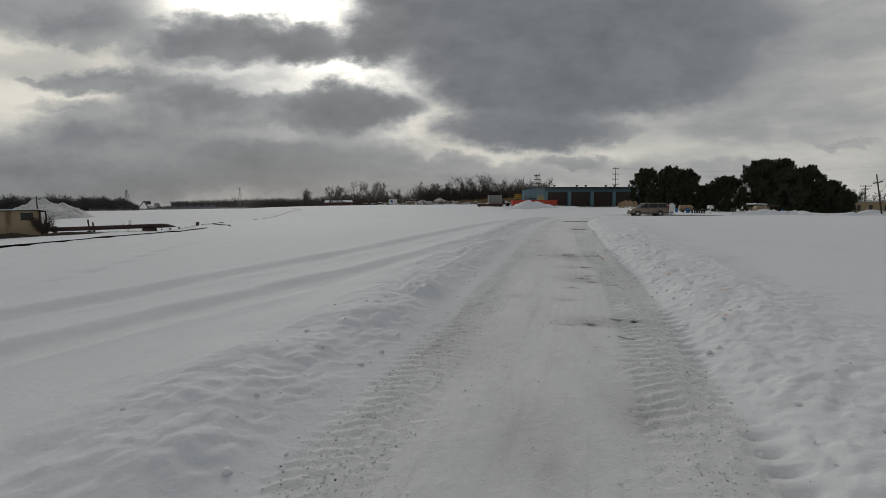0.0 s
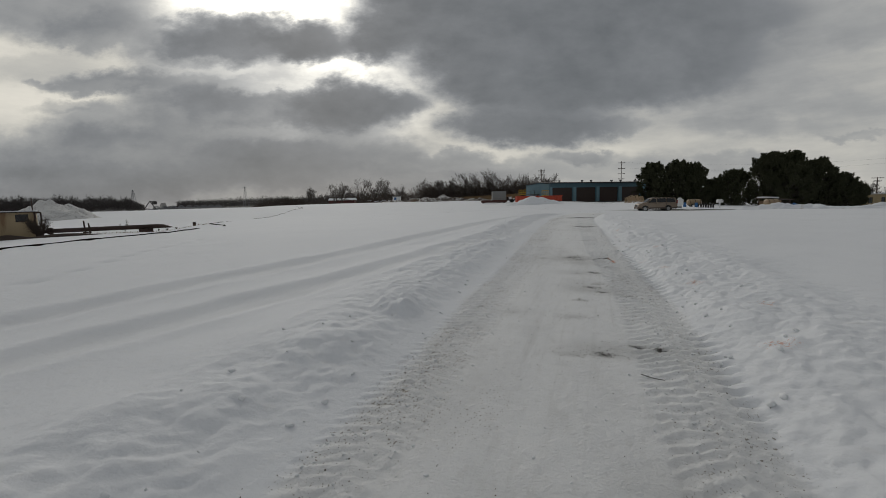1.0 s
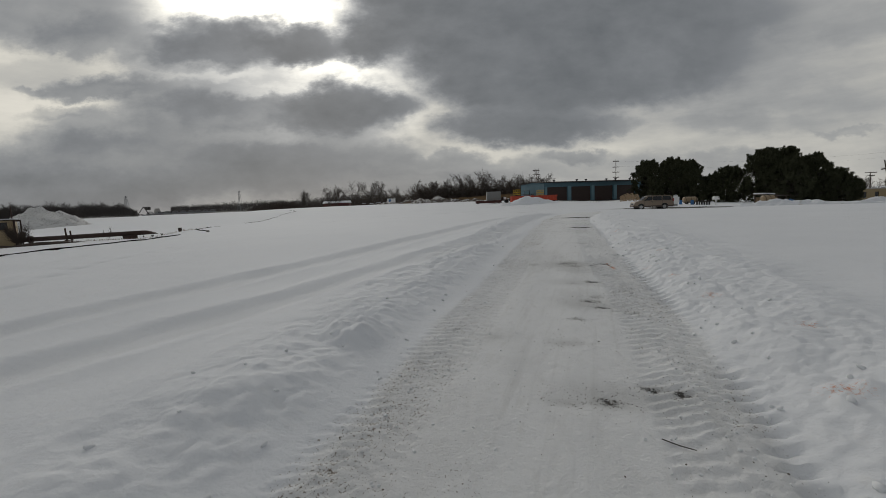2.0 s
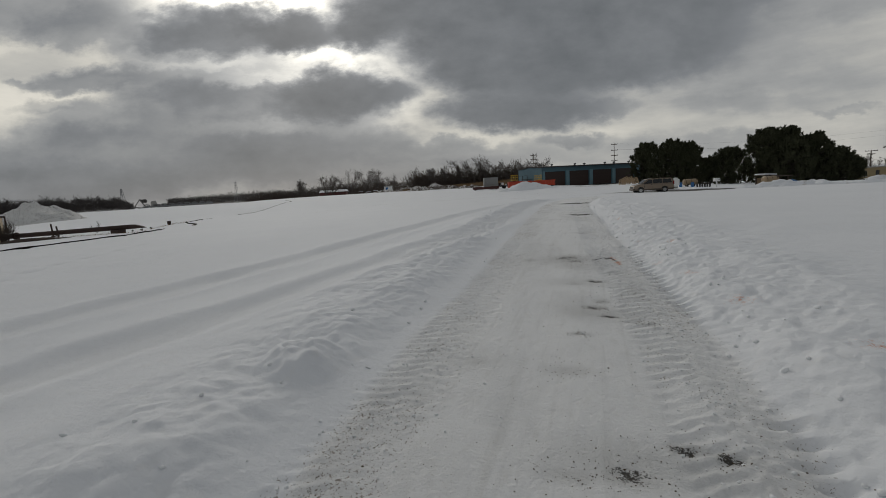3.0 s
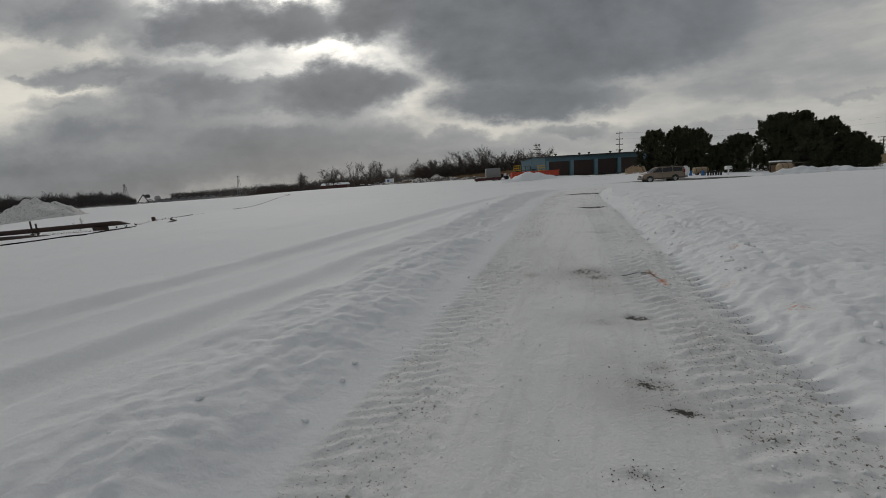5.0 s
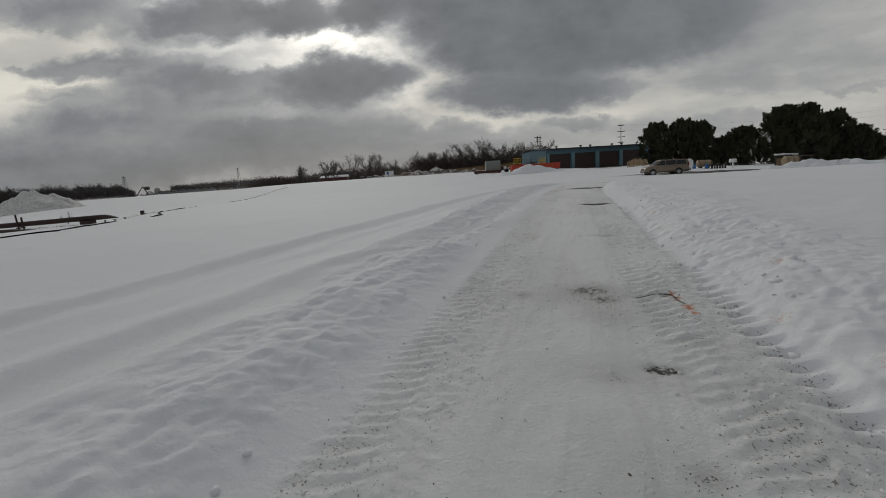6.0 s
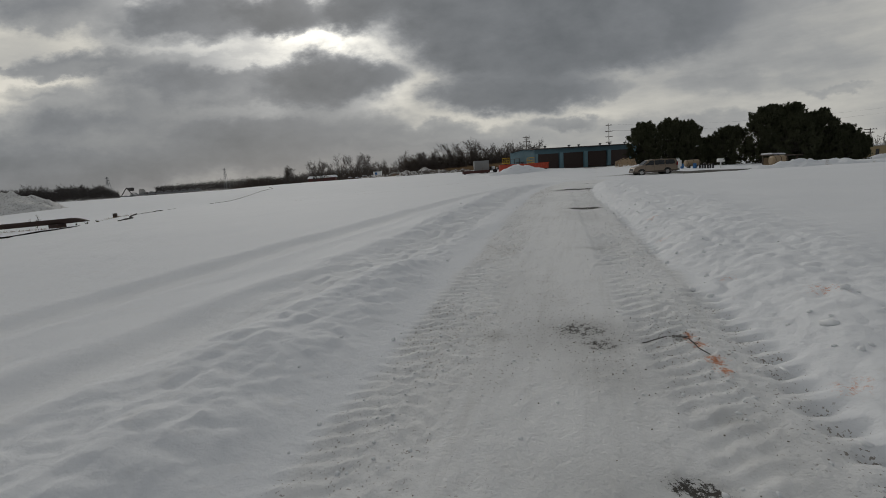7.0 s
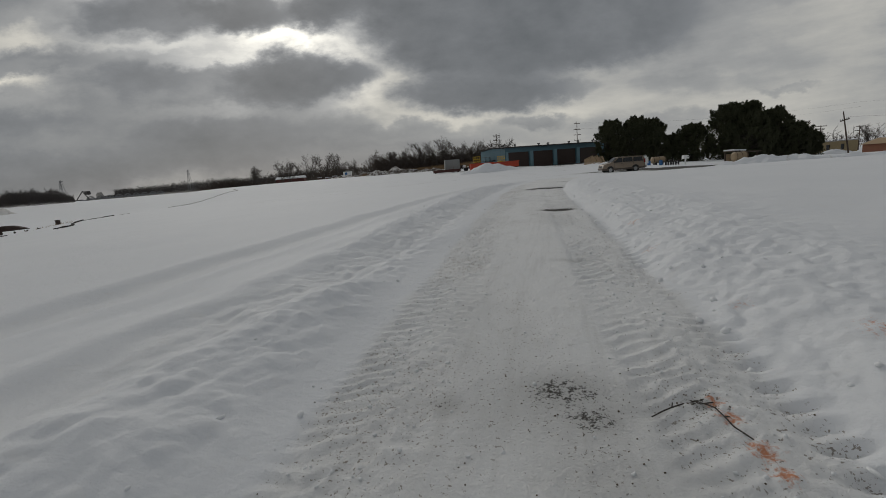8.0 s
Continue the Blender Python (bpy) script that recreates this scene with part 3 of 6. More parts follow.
def steps(*stretches):
    """Grid lines: (from, to, step at the start, growth)."""
    out = []
    for a, b, s, g in stretches:
        v = a
        while v < b - s * 0.5:
            out.append(v)
            v += s
            s *= g
    return np.array(out + [stretches[-1][1]])


def build_ground():
    rows = np.concatenate([-steps((0.0, 30, 0.6, 1.3), (30, 3000, 10, 1.6))[::-1][:-1], steps((0.0, 1.7, 0.12, 0.95), (1.7, 11.5, 0.024, 1.0), (11.5, 27, 0.026, 1.005), (27, 70, 0.11, 1.014), (70, 4200, 0.9, 1.09))])
    half = steps((1.0, 2.7, 0.026, 1.0), (2.7, 7, 0.05, 1.02), (7, 13, 0.12, 1.0), (13, 60, 0.4, 1.06), (60, 4200, 4, 1.17))
    mid = np.linspace(-1, 1, 91)[1:-1]
    cols = np.concatenate([-half[::-1], mid, half])
    S, Y = np.meshgrid(cols, rows)
    hw, cx = road_hw(Y), road_cx(Y)
    X = cx + np.where(np.abs(S) <= 1, S * hw, np.sign(S) * (hw + np.abs(S) - 1))
    shape = X.shape
    z, packed, dirt_shade, bare, orange = ground(X.ravel(), Y.ravel())
    Z = z.reshape(shape)
    du = np.stack([np.gradient(X, axis=1), 0 * X, np.gradient(Z, axis=1)], -1)
    dv = np.stack([np.gradient(X, axis=0), np.gradient(Y, axis=0), np.gradient(Z, axis=0)], -1)
    N = np.cross(du, dv).reshape(-1, 3)
    N /= np.linalg.norm(N, axis=1)[:, None]
    co = np.stack([X.ravel(), Y.ravel(), z], -1)
    nr, nc = shape
    i = (np.arange(nr - 1)[:, None] * nc + np.arange(nc - 1)[None, :])
    quads = np.stack([i, i + 1, i + nc + 1, i + nc], -1)
    lo, hi = int(np.argmin(np.abs(cols + 1))), int(np.argmin(np.abs(cols - 1)))
    y0, y1 = int(np.argmin(np.abs(rows + 8))), int(np.argmin(np.abs(rows - 40)))
    is_road = np.zeros((nr - 1, nc - 1), bool)
    is_road[y0:y1, lo:hi] = True
    for name, pick, m, label, cat in (("ground", ~is_road, M_SNOW, "snow-covered field with ruts and ploughed banks", "snow"), ("road", is_road, M_ROAD, "packed snow road with tyre marks and bare patches", "road")):
        q = quads[pick]
        used, inv = np.unique(q, return_inverse=True)
        q = inv.reshape(q.shape)
        me = bpy.data.meshes.new(name)
        me.vertices.add(len(used)), me.loops.add(q.size), me.polygons.add(len(q))
        me.vertices.foreach_set("co", co[used].astype(np.float32).ravel())
        me.loops.foreach_set("vertex_index", q.ravel().astype(np.int32))
        me.polygons.foreach_set("loop_start", (np.arange(len(q)) * 4).astype(np.int32))
        me.polygons.foreach_set("use_smooth", np.ones(len(q), bool))
        me.update()
        for an, vals in (("packed", packed), ("dirt_shade", dirt_shade), ("bare", bare), ("orange", orange)):
            at = me.attributes.new(an, "FLOAT", "POINT")
            at.data.foreach_set("value", vals[used].astype(np.float32))
        me.normals_split_custom_set_from_vertices(N[used].astype(np.float32))
        me.materials.append(m)
        tagged(new(name, me), label, cat, "", "structure")


build_ground()

# ---- helpers for things ----
HEAD = math.degrees(math.atan2(0.316, 0.949))     # the yard's buildings stand square to this turn


def part(name, bm, material, parent=None, label="", smooth_shade=False):
    """Links a bmesh as one mesh object under a thing or a part."""
    me = bpy.data.meshes.new(name)
    bm.to_mesh(me)
    bm.free()
    me.materials.append(material)
    if smooth_shade:
        me.polygons.foreach_set("use_smooth", [True] * len(me.polygons))
    ob = new(name, me)
    if parent:
        ob.parent = parent
    if label:
        ob["label"] = label
    return ob


def thing(name, m, label, category, group="", kind=""):
    ob = new(name)
    ob.matrix_world = m
    return tagged(ob, label, category, group, kind)


def box(bm, x0, x1, y0, y1, z0, z1, bevel=0.0):
    r = bmesh.ops.create_cube(bm, size=1)
    for v in r["verts"]:
        v.co = Vector((x0 + (v.co.x + 0.5) * (x1 - x0), y0 + (v.co.y + 0.5) * (y1 - y0), z0 + (v.co.z + 0.5) * (z1 - z0)))
    if bevel:
        es = list({e for v in r["verts"] for e in v.link_edges})
        bmesh.ops.bevel(bm, geom=es, offset=bevel, segments=2, affect="EDGES")
    return bm


def rod(bm, p, q, r0, r1=None, n=6):
    p, q = Vector(p), Vector(q)
    d = q - p
    if d.length < 1e-5:
        return bm
    m = Matrix.Translation((p + q) / 2) @ d.to_track_quat("Z", "Y").to_matrix().to_4x4()
    bmesh.ops.create_cone(bm, cap_ends=True, segments=n, radius1=r0, radius2=r0 if r1 is None else r1, depth=d.length, matrix=m)
    return bm


def B(*a, **k):
    return box(bmesh.new(), *a, **k)


def R(*a, **k):
    return rod(bmesh.new(), *a, **k)


def turn(x, y, z, deg=0.0):
    return pose(x, y, z, 0, 0, deg)


class Soup:
    """Loose triangles and thin tubes, gathered fast for trees and scrub."""

    def __init__(self):
        self.v, self.f = [], []

    def tube(self, p, q, r0, r1, n=3):
        d = q - p
        if d.length < 1e-6:
            return
        a = d.orthogonal().normalized()
        b = d.cross(a).normalized()
        k = len(self.v)
        for c, r in ((p, r0), (q, r1)):
            for i in range(n):
                w = 2 * math.pi * i / n
                self.v.append(c + (a * math.cos(w) + b * math.sin(w)) * r)
        for i in range(n):
            j = (i + 1) % n
            self.f.append((k + i, k + j, k + n + j, k + n + i))

    def blade(self, p, d, w, side):
        k = len(self.v)
        self.v += [p - side * w, p + side * w, p + d]
        self.f.append((k, k + 1, k + 2))

    def link(self, name, material, parent=None, label=""):
        me = bpy.data.meshes.new(name)
        me.from_pydata([tuple(v) for v in self.v], [], self.f)
        me.materials.append(material)
        ob = new(name, me)
        if parent:
            ob.parent = parent
        if label:
            ob["label"] = label
        return ob


def rand_dir(rng):
    while True:
        v = Vector((rng.uniform(-1, 1), rng.uniform(-1, 1), rng.uniform(-1, 1)))
        if 0.1 < v.length < 1:
            return v.normalized()


def grow(wood, twigs, rng, p, d, length, r, level, spread, lift, min_r=0.02):
    """A limb in bent pieces with side limbs; the last levels go into the twigs."""
    soup = wood if level >= 3 else twigs
    if level == 0:                                               # the finest twigs: single slivers
        d = (d + Vector((0, 0, lift))).normalized()
        return soup.blade(p, d * length, max(r, min_r) * 0.75, d.orthogonal().normalized())
    n = 4 if level >= 3 else (3 if level >= 1 else 2)
    for i in range(n):
        d = (d + rand_dir(rng) * 0.12 + Vector((0, 0, lift))).normalized()
        q = p + d * (length / n)
        r1 = max(r * (0.80 if level >= 3 else 0.68), min_r * 0.5)
        soup.tube(p, q, max(r, min_r), max(r1, min_r * 0.7), 5 if level >= 3 else 3)
        p, r = q, r1
        if level > 0 and (i > 0 or level < 4):
            for k in range(7 if level == 1 else 2):
                side = (d + rand_dir(rng) * spread + Vector((0, 0, 0.12))).normalized()
                grow(wood, twigs, rng, p, side, length * rng.uniform(0.42, 0.66), r * 0.55, level - 1, spread, lift, min_r)


def bare_tree(x, y, height, seed, stems=1, label="", z=None, width=1.0):
    """A leafless tree: short trunks that fork into leaders, with side limbs, twigs and fine slivers."""
    rng = random.Random(seed)
    z = gz(x, y) - 0.1 if z is None else z
    t = thing("bare_tree", turn(x, y, z), label or "leafless grey-brown deciduous tree at the edge of the snow", "tree", "bare trees")
    wood, twigs = Soup(), Soup()
    up = Vector((0, 0, 1))
    for s in range(stems):
        p = Vector((rng.uniform(-0.09, 0.09) * height * (stems > 1), rng.uniform(-0.4, 0.4) * (stems > 1), 0))
        fork = p + Vector((rng.uniform(-0.04, 0.04) * height, 0, height * rng.uniform(0.16, 0.28)))
        wood.tube(p, fork, height * 0.019, height * 0.014, 6)
        for k in range(4 if stems == 1 else 3):
            d = (up + rand_dir(rng) * rng.uniform(0.45, 1.0) * width).normalized()
            q, length, r = fork.copy(), height * rng.uniform(0.58, 0.74), height * 0.010
            for i in range(5):
                d = (d + rand_dir(rng) * 0.13 + up * 0.07).normalized()
                e = q + d * (length / 5)
                wood.tube(q, e, r, r * 0.74, 5)
                for m in range(4 if i else 2):
                    b = (d + rand_dir(rng) * 1.0 * width + up * 0.25).normalized()
                    bl = height * rng.uniform(0.18, 0.32) * (1.1 - 0.13 * i)
                    a = q.lerp(e, rng.random())
                    c1 = a + b * bl * 0.5
                    b2 = (b + up * 0.35 + rand_dir(rng) * 0.2).normalized()
                    c2 = c1 + b2 * bl * 0.5
                    twigs.tube(a, c1, r * 0.45, r * 0.30, 4), twigs.tube(c1, c2, r * 0.30, 0.02, 3)
                    for n in range(6):
                        o = a.lerp(c1, 0.4 + n * 0.3) if n < 2 else c1.lerp(c2, (n - 2) / 3)
                        w = (b2 + rand_dir(rng) * 0.85).normalized()
                        tl_ = height * rng.uniform(0.05, 0.10)
                        for h in range(4):
                            v = (w + rand_dir(rng) * 0.55).normalized()
                            twigs.blade(o + w * tl_ * 0.2 * h, v * tl_ * rng.uniform(0.6, 1.1), 0.026, v.orthogonal().normalized())
                q, r = e, r * 0.74
    wood.link("trunk", M_BARK, t)
    twigs.link("crown", M_TWIG, t, "fine bare twigs")
    return t


def woods(name, points, hmin, hmax, seed, material, label, twig=0.06, dense=7, category="woods"):
    """A far belt of bare trees and scrub as one object."""
    rng = random.Random(seed)
    s = Soup()
    for x, y, z, k in points:
        h = rng.uniform(hmin, hmax) * k
        top = Vector((x + rng.uniform(-0.05, 0.05) * h, y, z + h))
        foot = Vector((x, y, z - 0.3))
        s.tube(foot, foot.lerp(top, 0.8), h * 0.007 + twig * 0.4, twig * 0.7, 3)
        for i in range(dense):
            f = rng.uniform(0.12, 0.8)
            p = foot.lerp(top, f)
            a = rng.uniform(0, 2 * math.pi)
            d = Vector((math.cos(a), math.sin(a), rng.uniform(0.5, 1.7))).normalized() * h * rng.uniform(0.18, 0.36) * (1.15 - 0.5 * f)
            s.tube(p, p + d, twig, twig * 0.6, 3)
            for j in range(5):
                p2 = p + d * rng.uniform(0.3, 1)
                d2 = (d.normalized() + rand_dir(rng) * 0.8).normalized() * h * rng.uniform(0.07, 0.16)
                s.blade(p2, d2, twig * 0.75, d2.cross(rand_dir(rng)).normalized())
    ob = s.link(name, material)
    return tagged(ob, label, category, "", "stuff")


def line_points(rng, a, b, n, depth, jitter=0.5, k=(0.8, 1.15), z=None, shape=None):
    out = []
    for i in range(n):
        f = (i + rng.uniform(-jitter, jitter)) / n
        x, y = a[0] + (b[0] - a[0]) * f, a[1] + (b[1] - a[1]) * f
        L = math.hypot(x, y)
        e = rng.uniform(0, depth)
        x, y = x * (1 + e / L), y * (1 + e / L)
        out.append((x, y, gz(x, y) if z is None else z, rng.uniform(*k) * (shape(min(1, max(0, f))) if shape else 1)))
    return out


def needle_mesh(name, centres, sizes, rng, per, blades, parent, length=(0.22, 0.42), width=0.03):
    """Tufts of needles round every clump's centre, as triangles."""
    counts = np.maximum(5, (per * sizes ** 2).astype(int))
    c = np.repeat(centres, counts, axis=0)
    s = np.repeat(sizes, counts)[:, None]
    o = rng.normal(size=c.shape)
    o /= np.linalg.norm(o, axis=1)[:, None]
    o *= s * rng.uniform(0.2, 1.0, (len(c), 1)) ** 0.6
    o[:, 2] *= 0.62
    p = c + o
    axis = o / (np.linalg.norm(o, axis=1)[:, None] + 1e-6) * 0.65 + np.array((0, 0, 0.95))
    keep = p[:, 2] > 0.03
    p, axis = p[keep], axis[keep]
    p = np.repeat(p, blades, axis=0)
    d = np.repeat(axis, blades, axis=0) + rng.normal(size=p.shape) * 0.42
    d /= np.linalg.norm(d, axis=1)[:, None]
    w = np.cross(d, rng.normal(size=p.shape))
    w *= width / np.linalg.norm(w, axis=1)[:, None]
    d *= rng.uniform(*length, (len(p), 1))
    co = np.stack([p - w, p + w, p + d], 1).reshape(-1, 3)
    n = len(p)
    me = bpy.data.meshes.new(name)
    me.vertices.add(3 * n), me.loops.add(3 * n), me.polygons.add(n)
    me.vertices.foreach_set("co", co.astype(np.float32).ravel())
    me.loops.foreach_set("vertex_index", np.arange(3 * n, dtype=np.int32))
    me.polygons.foreach_set("loop_start", (np.arange(n) * 3).astype(np.int32))
    me.update()
    me.materials.append(M_NEEDLE)
    ob = new(name, me)
    ob.parent = parent
    return ob


def pine(x, y, height, radius, seed, label, puffs=70, low=0.0, snow=0, lean=(0, 0)):
    """A broad pine: trunk, limbs that turn up at their ends, and tufts of needles in clumps."""
    rng = np.random.default_rng(seed)
    z = gz(x, y) - 0.05
    t = thing("pine_tree", turn(x, y, z), label, "tree", "pines beside the yard")
    wood = Soup()
    lx, ly = lean
    wood.tube(Vector((0, 0, -0.1)), Vector((lx * 0.5, ly * 0.5, height * 0.5)), 0.24, 0.17, 7)
    wood.tube(Vector((lx * 0.5, ly * 0.5, height * 0.5)), Vector((lx, ly, height * 0.9)), 0.17, 0.05, 6)
    centres, sizes = [], []
    for k in range(puffs):
        f = low + (1 - low) * (k + rng.random()) / puffs          # height along the crown
        w = radius * (max(0.10, 1 - max(0, (f - 0.36) / 0.66) ** 1.6) ** 0.5 if f > 0.40 else 0.88 + 0.12 * f / 0.40)
        w *= 0.86 + 0.24 * math.sin(k * 2.4 + seed) * math.cos(k * 0.7)
        a = rng.uniform(0, 2 * math.pi)
        rr = w * (rng.uniform(0.62, 1.02) if k % 3 else rng.uniform(0.0, 0.6))
        size = rng.uniform(0.30, 0.58) * (0.80 + 0.032 * height)
        c = Vector((math.cos(a) * rr + lx * f, math.sin(a) * rr + ly * f, max(0.25, (height - size * 0.75) * f + rng.uniform(-0.25, 0.25))))
        root = Vector((lx * f, ly * f, max(0.3, c.z - rr * 0.30 - 0.3)))
        mid = root.lerp(c, 0.6) - Vector((0, 0, 0.12 * rr))
        wood.tube(root, mid, 0.06, 0.04, 4)
        wood.tube(mid, c, 0.04, 0.02, 3)
        centres.append(tuple(c)), sizes.append(size)
        # leading shoots that break the outline
        if k % 2 == 1 or f > 0.7:
            for j in range(3):
                q = c + Vector((rng.uniform(-0.9, 0.9) * size, rng.uniform(-0.9, 0.9) * size, size * rng.uniform(0.4, 0.75)))
                out = Vector((c.x - lx * f, c.y - ly * f, 0)) * (0.32 / max(radius, 1))
                tall = rng.uniform(0.35, 0.85)
                for h in (0.0, 0.24, 0.48, 0.72, 0.94):
                    centres.append((q.x + out.x * h, q.y + out.y * h, q.z + h * tall)), sizes.append(0.185 - 0.11 * h)
    wood.link("trunk", M_BARK, t)
    centres, sizes = np.array(centres), np.array(sizes)
    needle_mesh("crown", centres, sizes, rng, 62, 8, t)
    if snow:
        for c, s in zip(centres, sizes):
            if s > 0.5 and rng.random() < snow and c[2] < height * 0.55:
                b = bmesh.new()
                bmesh.ops.create_icosphere(b, subdivisions=2, radius=1)
                for v in b.verts:
                    n = noise.noise(v.co * 2.1 + Vector(tuple(c)))
                    v.co = Vector((c[0] + v.co.x * s * (0.55 + 0.5 * n), c[1] + v.co.y * s * (0.55 + 0.5 * n) - s * 0.3, c[2] + s * 0.48 + v.co.z * 0.09))
                part("snow_patch", b, M_CLOD, t, "old snow lying on a bough", True)
    return t


def mound(name, x, y, rx, ry, h, seed, label, material, turn_deg=0.0, rough=0.25, n=40, peaks=None, category="snow pile", sink=0.15, group=""):
    """A heap with an uneven crest, set down into the ground."""
    bm = bmesh.new()
    peaks = peaks or ((0, 0, 1, 1),)
    base = gz(x, y)
    c, s = math.cos(radians(turn_deg)), math.sin(radians(turn_deg))
    grid = []
    us = np.linspace(-1.25, 1.25, n)
    U, V = np.meshgrid(us, us)
    H = 0 * U
    for px, py, pr, ph in peaks:
        H = np.maximum(H, ph * np.clip(1 - np.sqrt(((U - px) / pr) ** 2 + ((V - py) / pr) ** 2), 0, 1) ** 0.85)
    H = H * (1 + rough * 1.6 * fbm(U * 3 + seed, V * 3, 4, seed)) + rough * 0.30 * fbm(U * 8 + seed, V * 8, 4, seed + 3, 0.7) * smooth(0.01, 0.12, H)
    X = x + c * U * rx - s * V * ry
    Y = y + s * U * rx + c * V * ry
    gr = ground(X.ravel(), Y.ravel())[0].reshape(X.shape)
    Z = gr - sink * (H < 0.02) - 0.05 + H * h
    for i in range(n):
        for j in range(n):
            grid.append(bm.verts.new((X[i, j] - x, Y[i, j] - y, Z[i, j] - base)))
    for i in range(n - 1):
        for j in range(n - 1):
            bm.faces.new((grid[i * n + j], grid[i * n + j + 1], grid[(i + 1) * n + j + 1], grid[(i + 1) * n + j]))
    ob = part(name, bm, material, None, "", True)
    ob.location = (x, y, base)
    return tagged(ob, label, category, group)

# ---- the garage building across the yard ----


def garage():
    g = thing("garage_building", turn(-9.54, 100.0, 0.76, 37.0), "blue metal-clad garage with four brown overhead doors", "building")
    H, W, D, rise = 4.85, 25.0, 9.5, 0.40
    g.scale = (1.05, 1.05, 0.86)
    doors = [0.75 + 5.8 * i for i in range(4)]
    bm = bmesh.new()
    edges = [0.0] + [v for d in doors for v in (d, d + 4.75)] + [W]
    for a, b in zip(edges[::2], edges[1::2]):
        box(bm, a, b, 0, 0.3, 0, 3.75)
    box(bm, 0, W, 0, 0.3, 3.75, H)
    part("front_wall", bm, M_BLUE, g)
    bm = bmesh.new()
    for s in range(14):                                          # cladding in upright sheets
        y0 = 0.3 + s * (D - 0.3) / 14
        y1 = y0 + (D - 0.3) / 14 - 0.03
        hh = H + rise * (1 - abs((y0 + y1) / 2 - D / 2) / (D / 2))
        box(bm, 0, 0.25, y0, y1, 0, hh - 0.1)
    box(bm, 0.05, 0.2, 0.3, D, 0, H - 0.2)
    part("side_wall", bm, M_BLUE, g)
    part("back_wall", B(0, W, D, D + 0.3, 0, H), M_BLUE, g)
    part("side_wall", B(W - 0.25, W, 0.3, D, 0, H), M_BLUE, g)
    bm = bmesh.new()
    for y0, y1, z0, z1 in ((-0.3, D / 2, H, H + rise), (D / 2, D + 0.5, H + rise, H)):
        vs = [bm.verts.new(c) for c in ((-0.3, y0, z0), (W + 0.3, y0, z0), (W + 0.3, y1, z1), (-0.3, y1, z1), (-0.3, y0, z0 + 0.14), (W + 0.3, y0, z0 + 0.14), (W + 0.3, y1, z1 + 0.14), (-0.3, y1, z1 + 0.14))]
        for f in ((0, 3, 2, 1), (4, 5, 6, 7), (0, 1, 5, 4), (1, 2, 6, 5), (2, 3, 7, 6), (3, 0, 4, 7)):
            bm.faces.new([vs[i] for i in f])
    part("roof", bm, M_DARKTRIM, g, "dark metal roof")
    part("gutter", B(-0.3, W + 0.3, -0.45, -0.3, H - 0.02, H + 0.2), M_DARKTRIM, g, "dark gutter")
    for i in range(5):
        x = 0.18 if i == 0 else doors[i - 1] + 4.75 + 0.15 if i < 5 else W
        part("pier", B(x, x + (0.45 if i == 0 else 0.75), -0.18, -0.004, 0, 3.9), M_BLUE2, g, "pale blue pier")
    for d in doors:
        door = part("overhead_door", B(d, d + 4.75, 0.14, 0.2, 0, 3.75), M_DOOR, g, "brown sectional door, shut")
        for k in range(7):
            part("door_panel", B(d + 0.06, d + 4.69, 0.095, 0.138, 0.05 + k * 0.53, 0.05 + k * 0.53 + 0.49), M_DOOR, door)
        part("bollard", R((d - 0.25, -0.6, 0), (d - 0.25, -0.6, 1.0), 0.10, n=8), M_DARKTRIM, g)
    for i, x in enumerate((0.4, 3.0, 8.6, 10.9, 16.2, 18.6, 22.5)):
        v = part("roof_vent", R((x, 1.0, H + 0.1), (x, 1.0, H + 0.55), 0.16, n=8), M_GALV, g, "small roof ventilator")
        part("cap", R((x, 1.0, H + 0.55), (x, 1.0, H + 0.8), 0.34, 0.22, n=8), M_DARKTRIM, v)
    # outside stairs and landing on the end wall
    st = part("landing", B(-1.4, -0.05, 3.6, 7.6, 2.2, 2.3), M_BLACK, g, "steel landing")
    for y in (3.6, 5.6, 7.6):
        part("post", B(-1.4, -1.32, y - 0.04, y + 0.04, 0, 3.2), M_BLACK, st)
    part("stringer", R((-0.9, 3.6, 2.2), (-0.9, 0.6, 0.1), 0.09), M_BLACK, st)
    part("handrail", R((-1.35, 3.6, 3.2), (-1.35, 7.6, 3.2), 0.05), M_BLACK, st)


garage()


def snow_line(x, y, length, h, seed, deg):
    return mound("snow_mound", x, y, length / 2, 1.6, h, seed, "ploughed heap of grey-white snow in the yard", M_PILE, deg, 0.35, 34, ((-0.5, 0, 0.6, 0.8), (0.0, 0.1, 0.7, 1), (0.5, 0, 0.55, 0.7)), group="ploughed snow heaps")


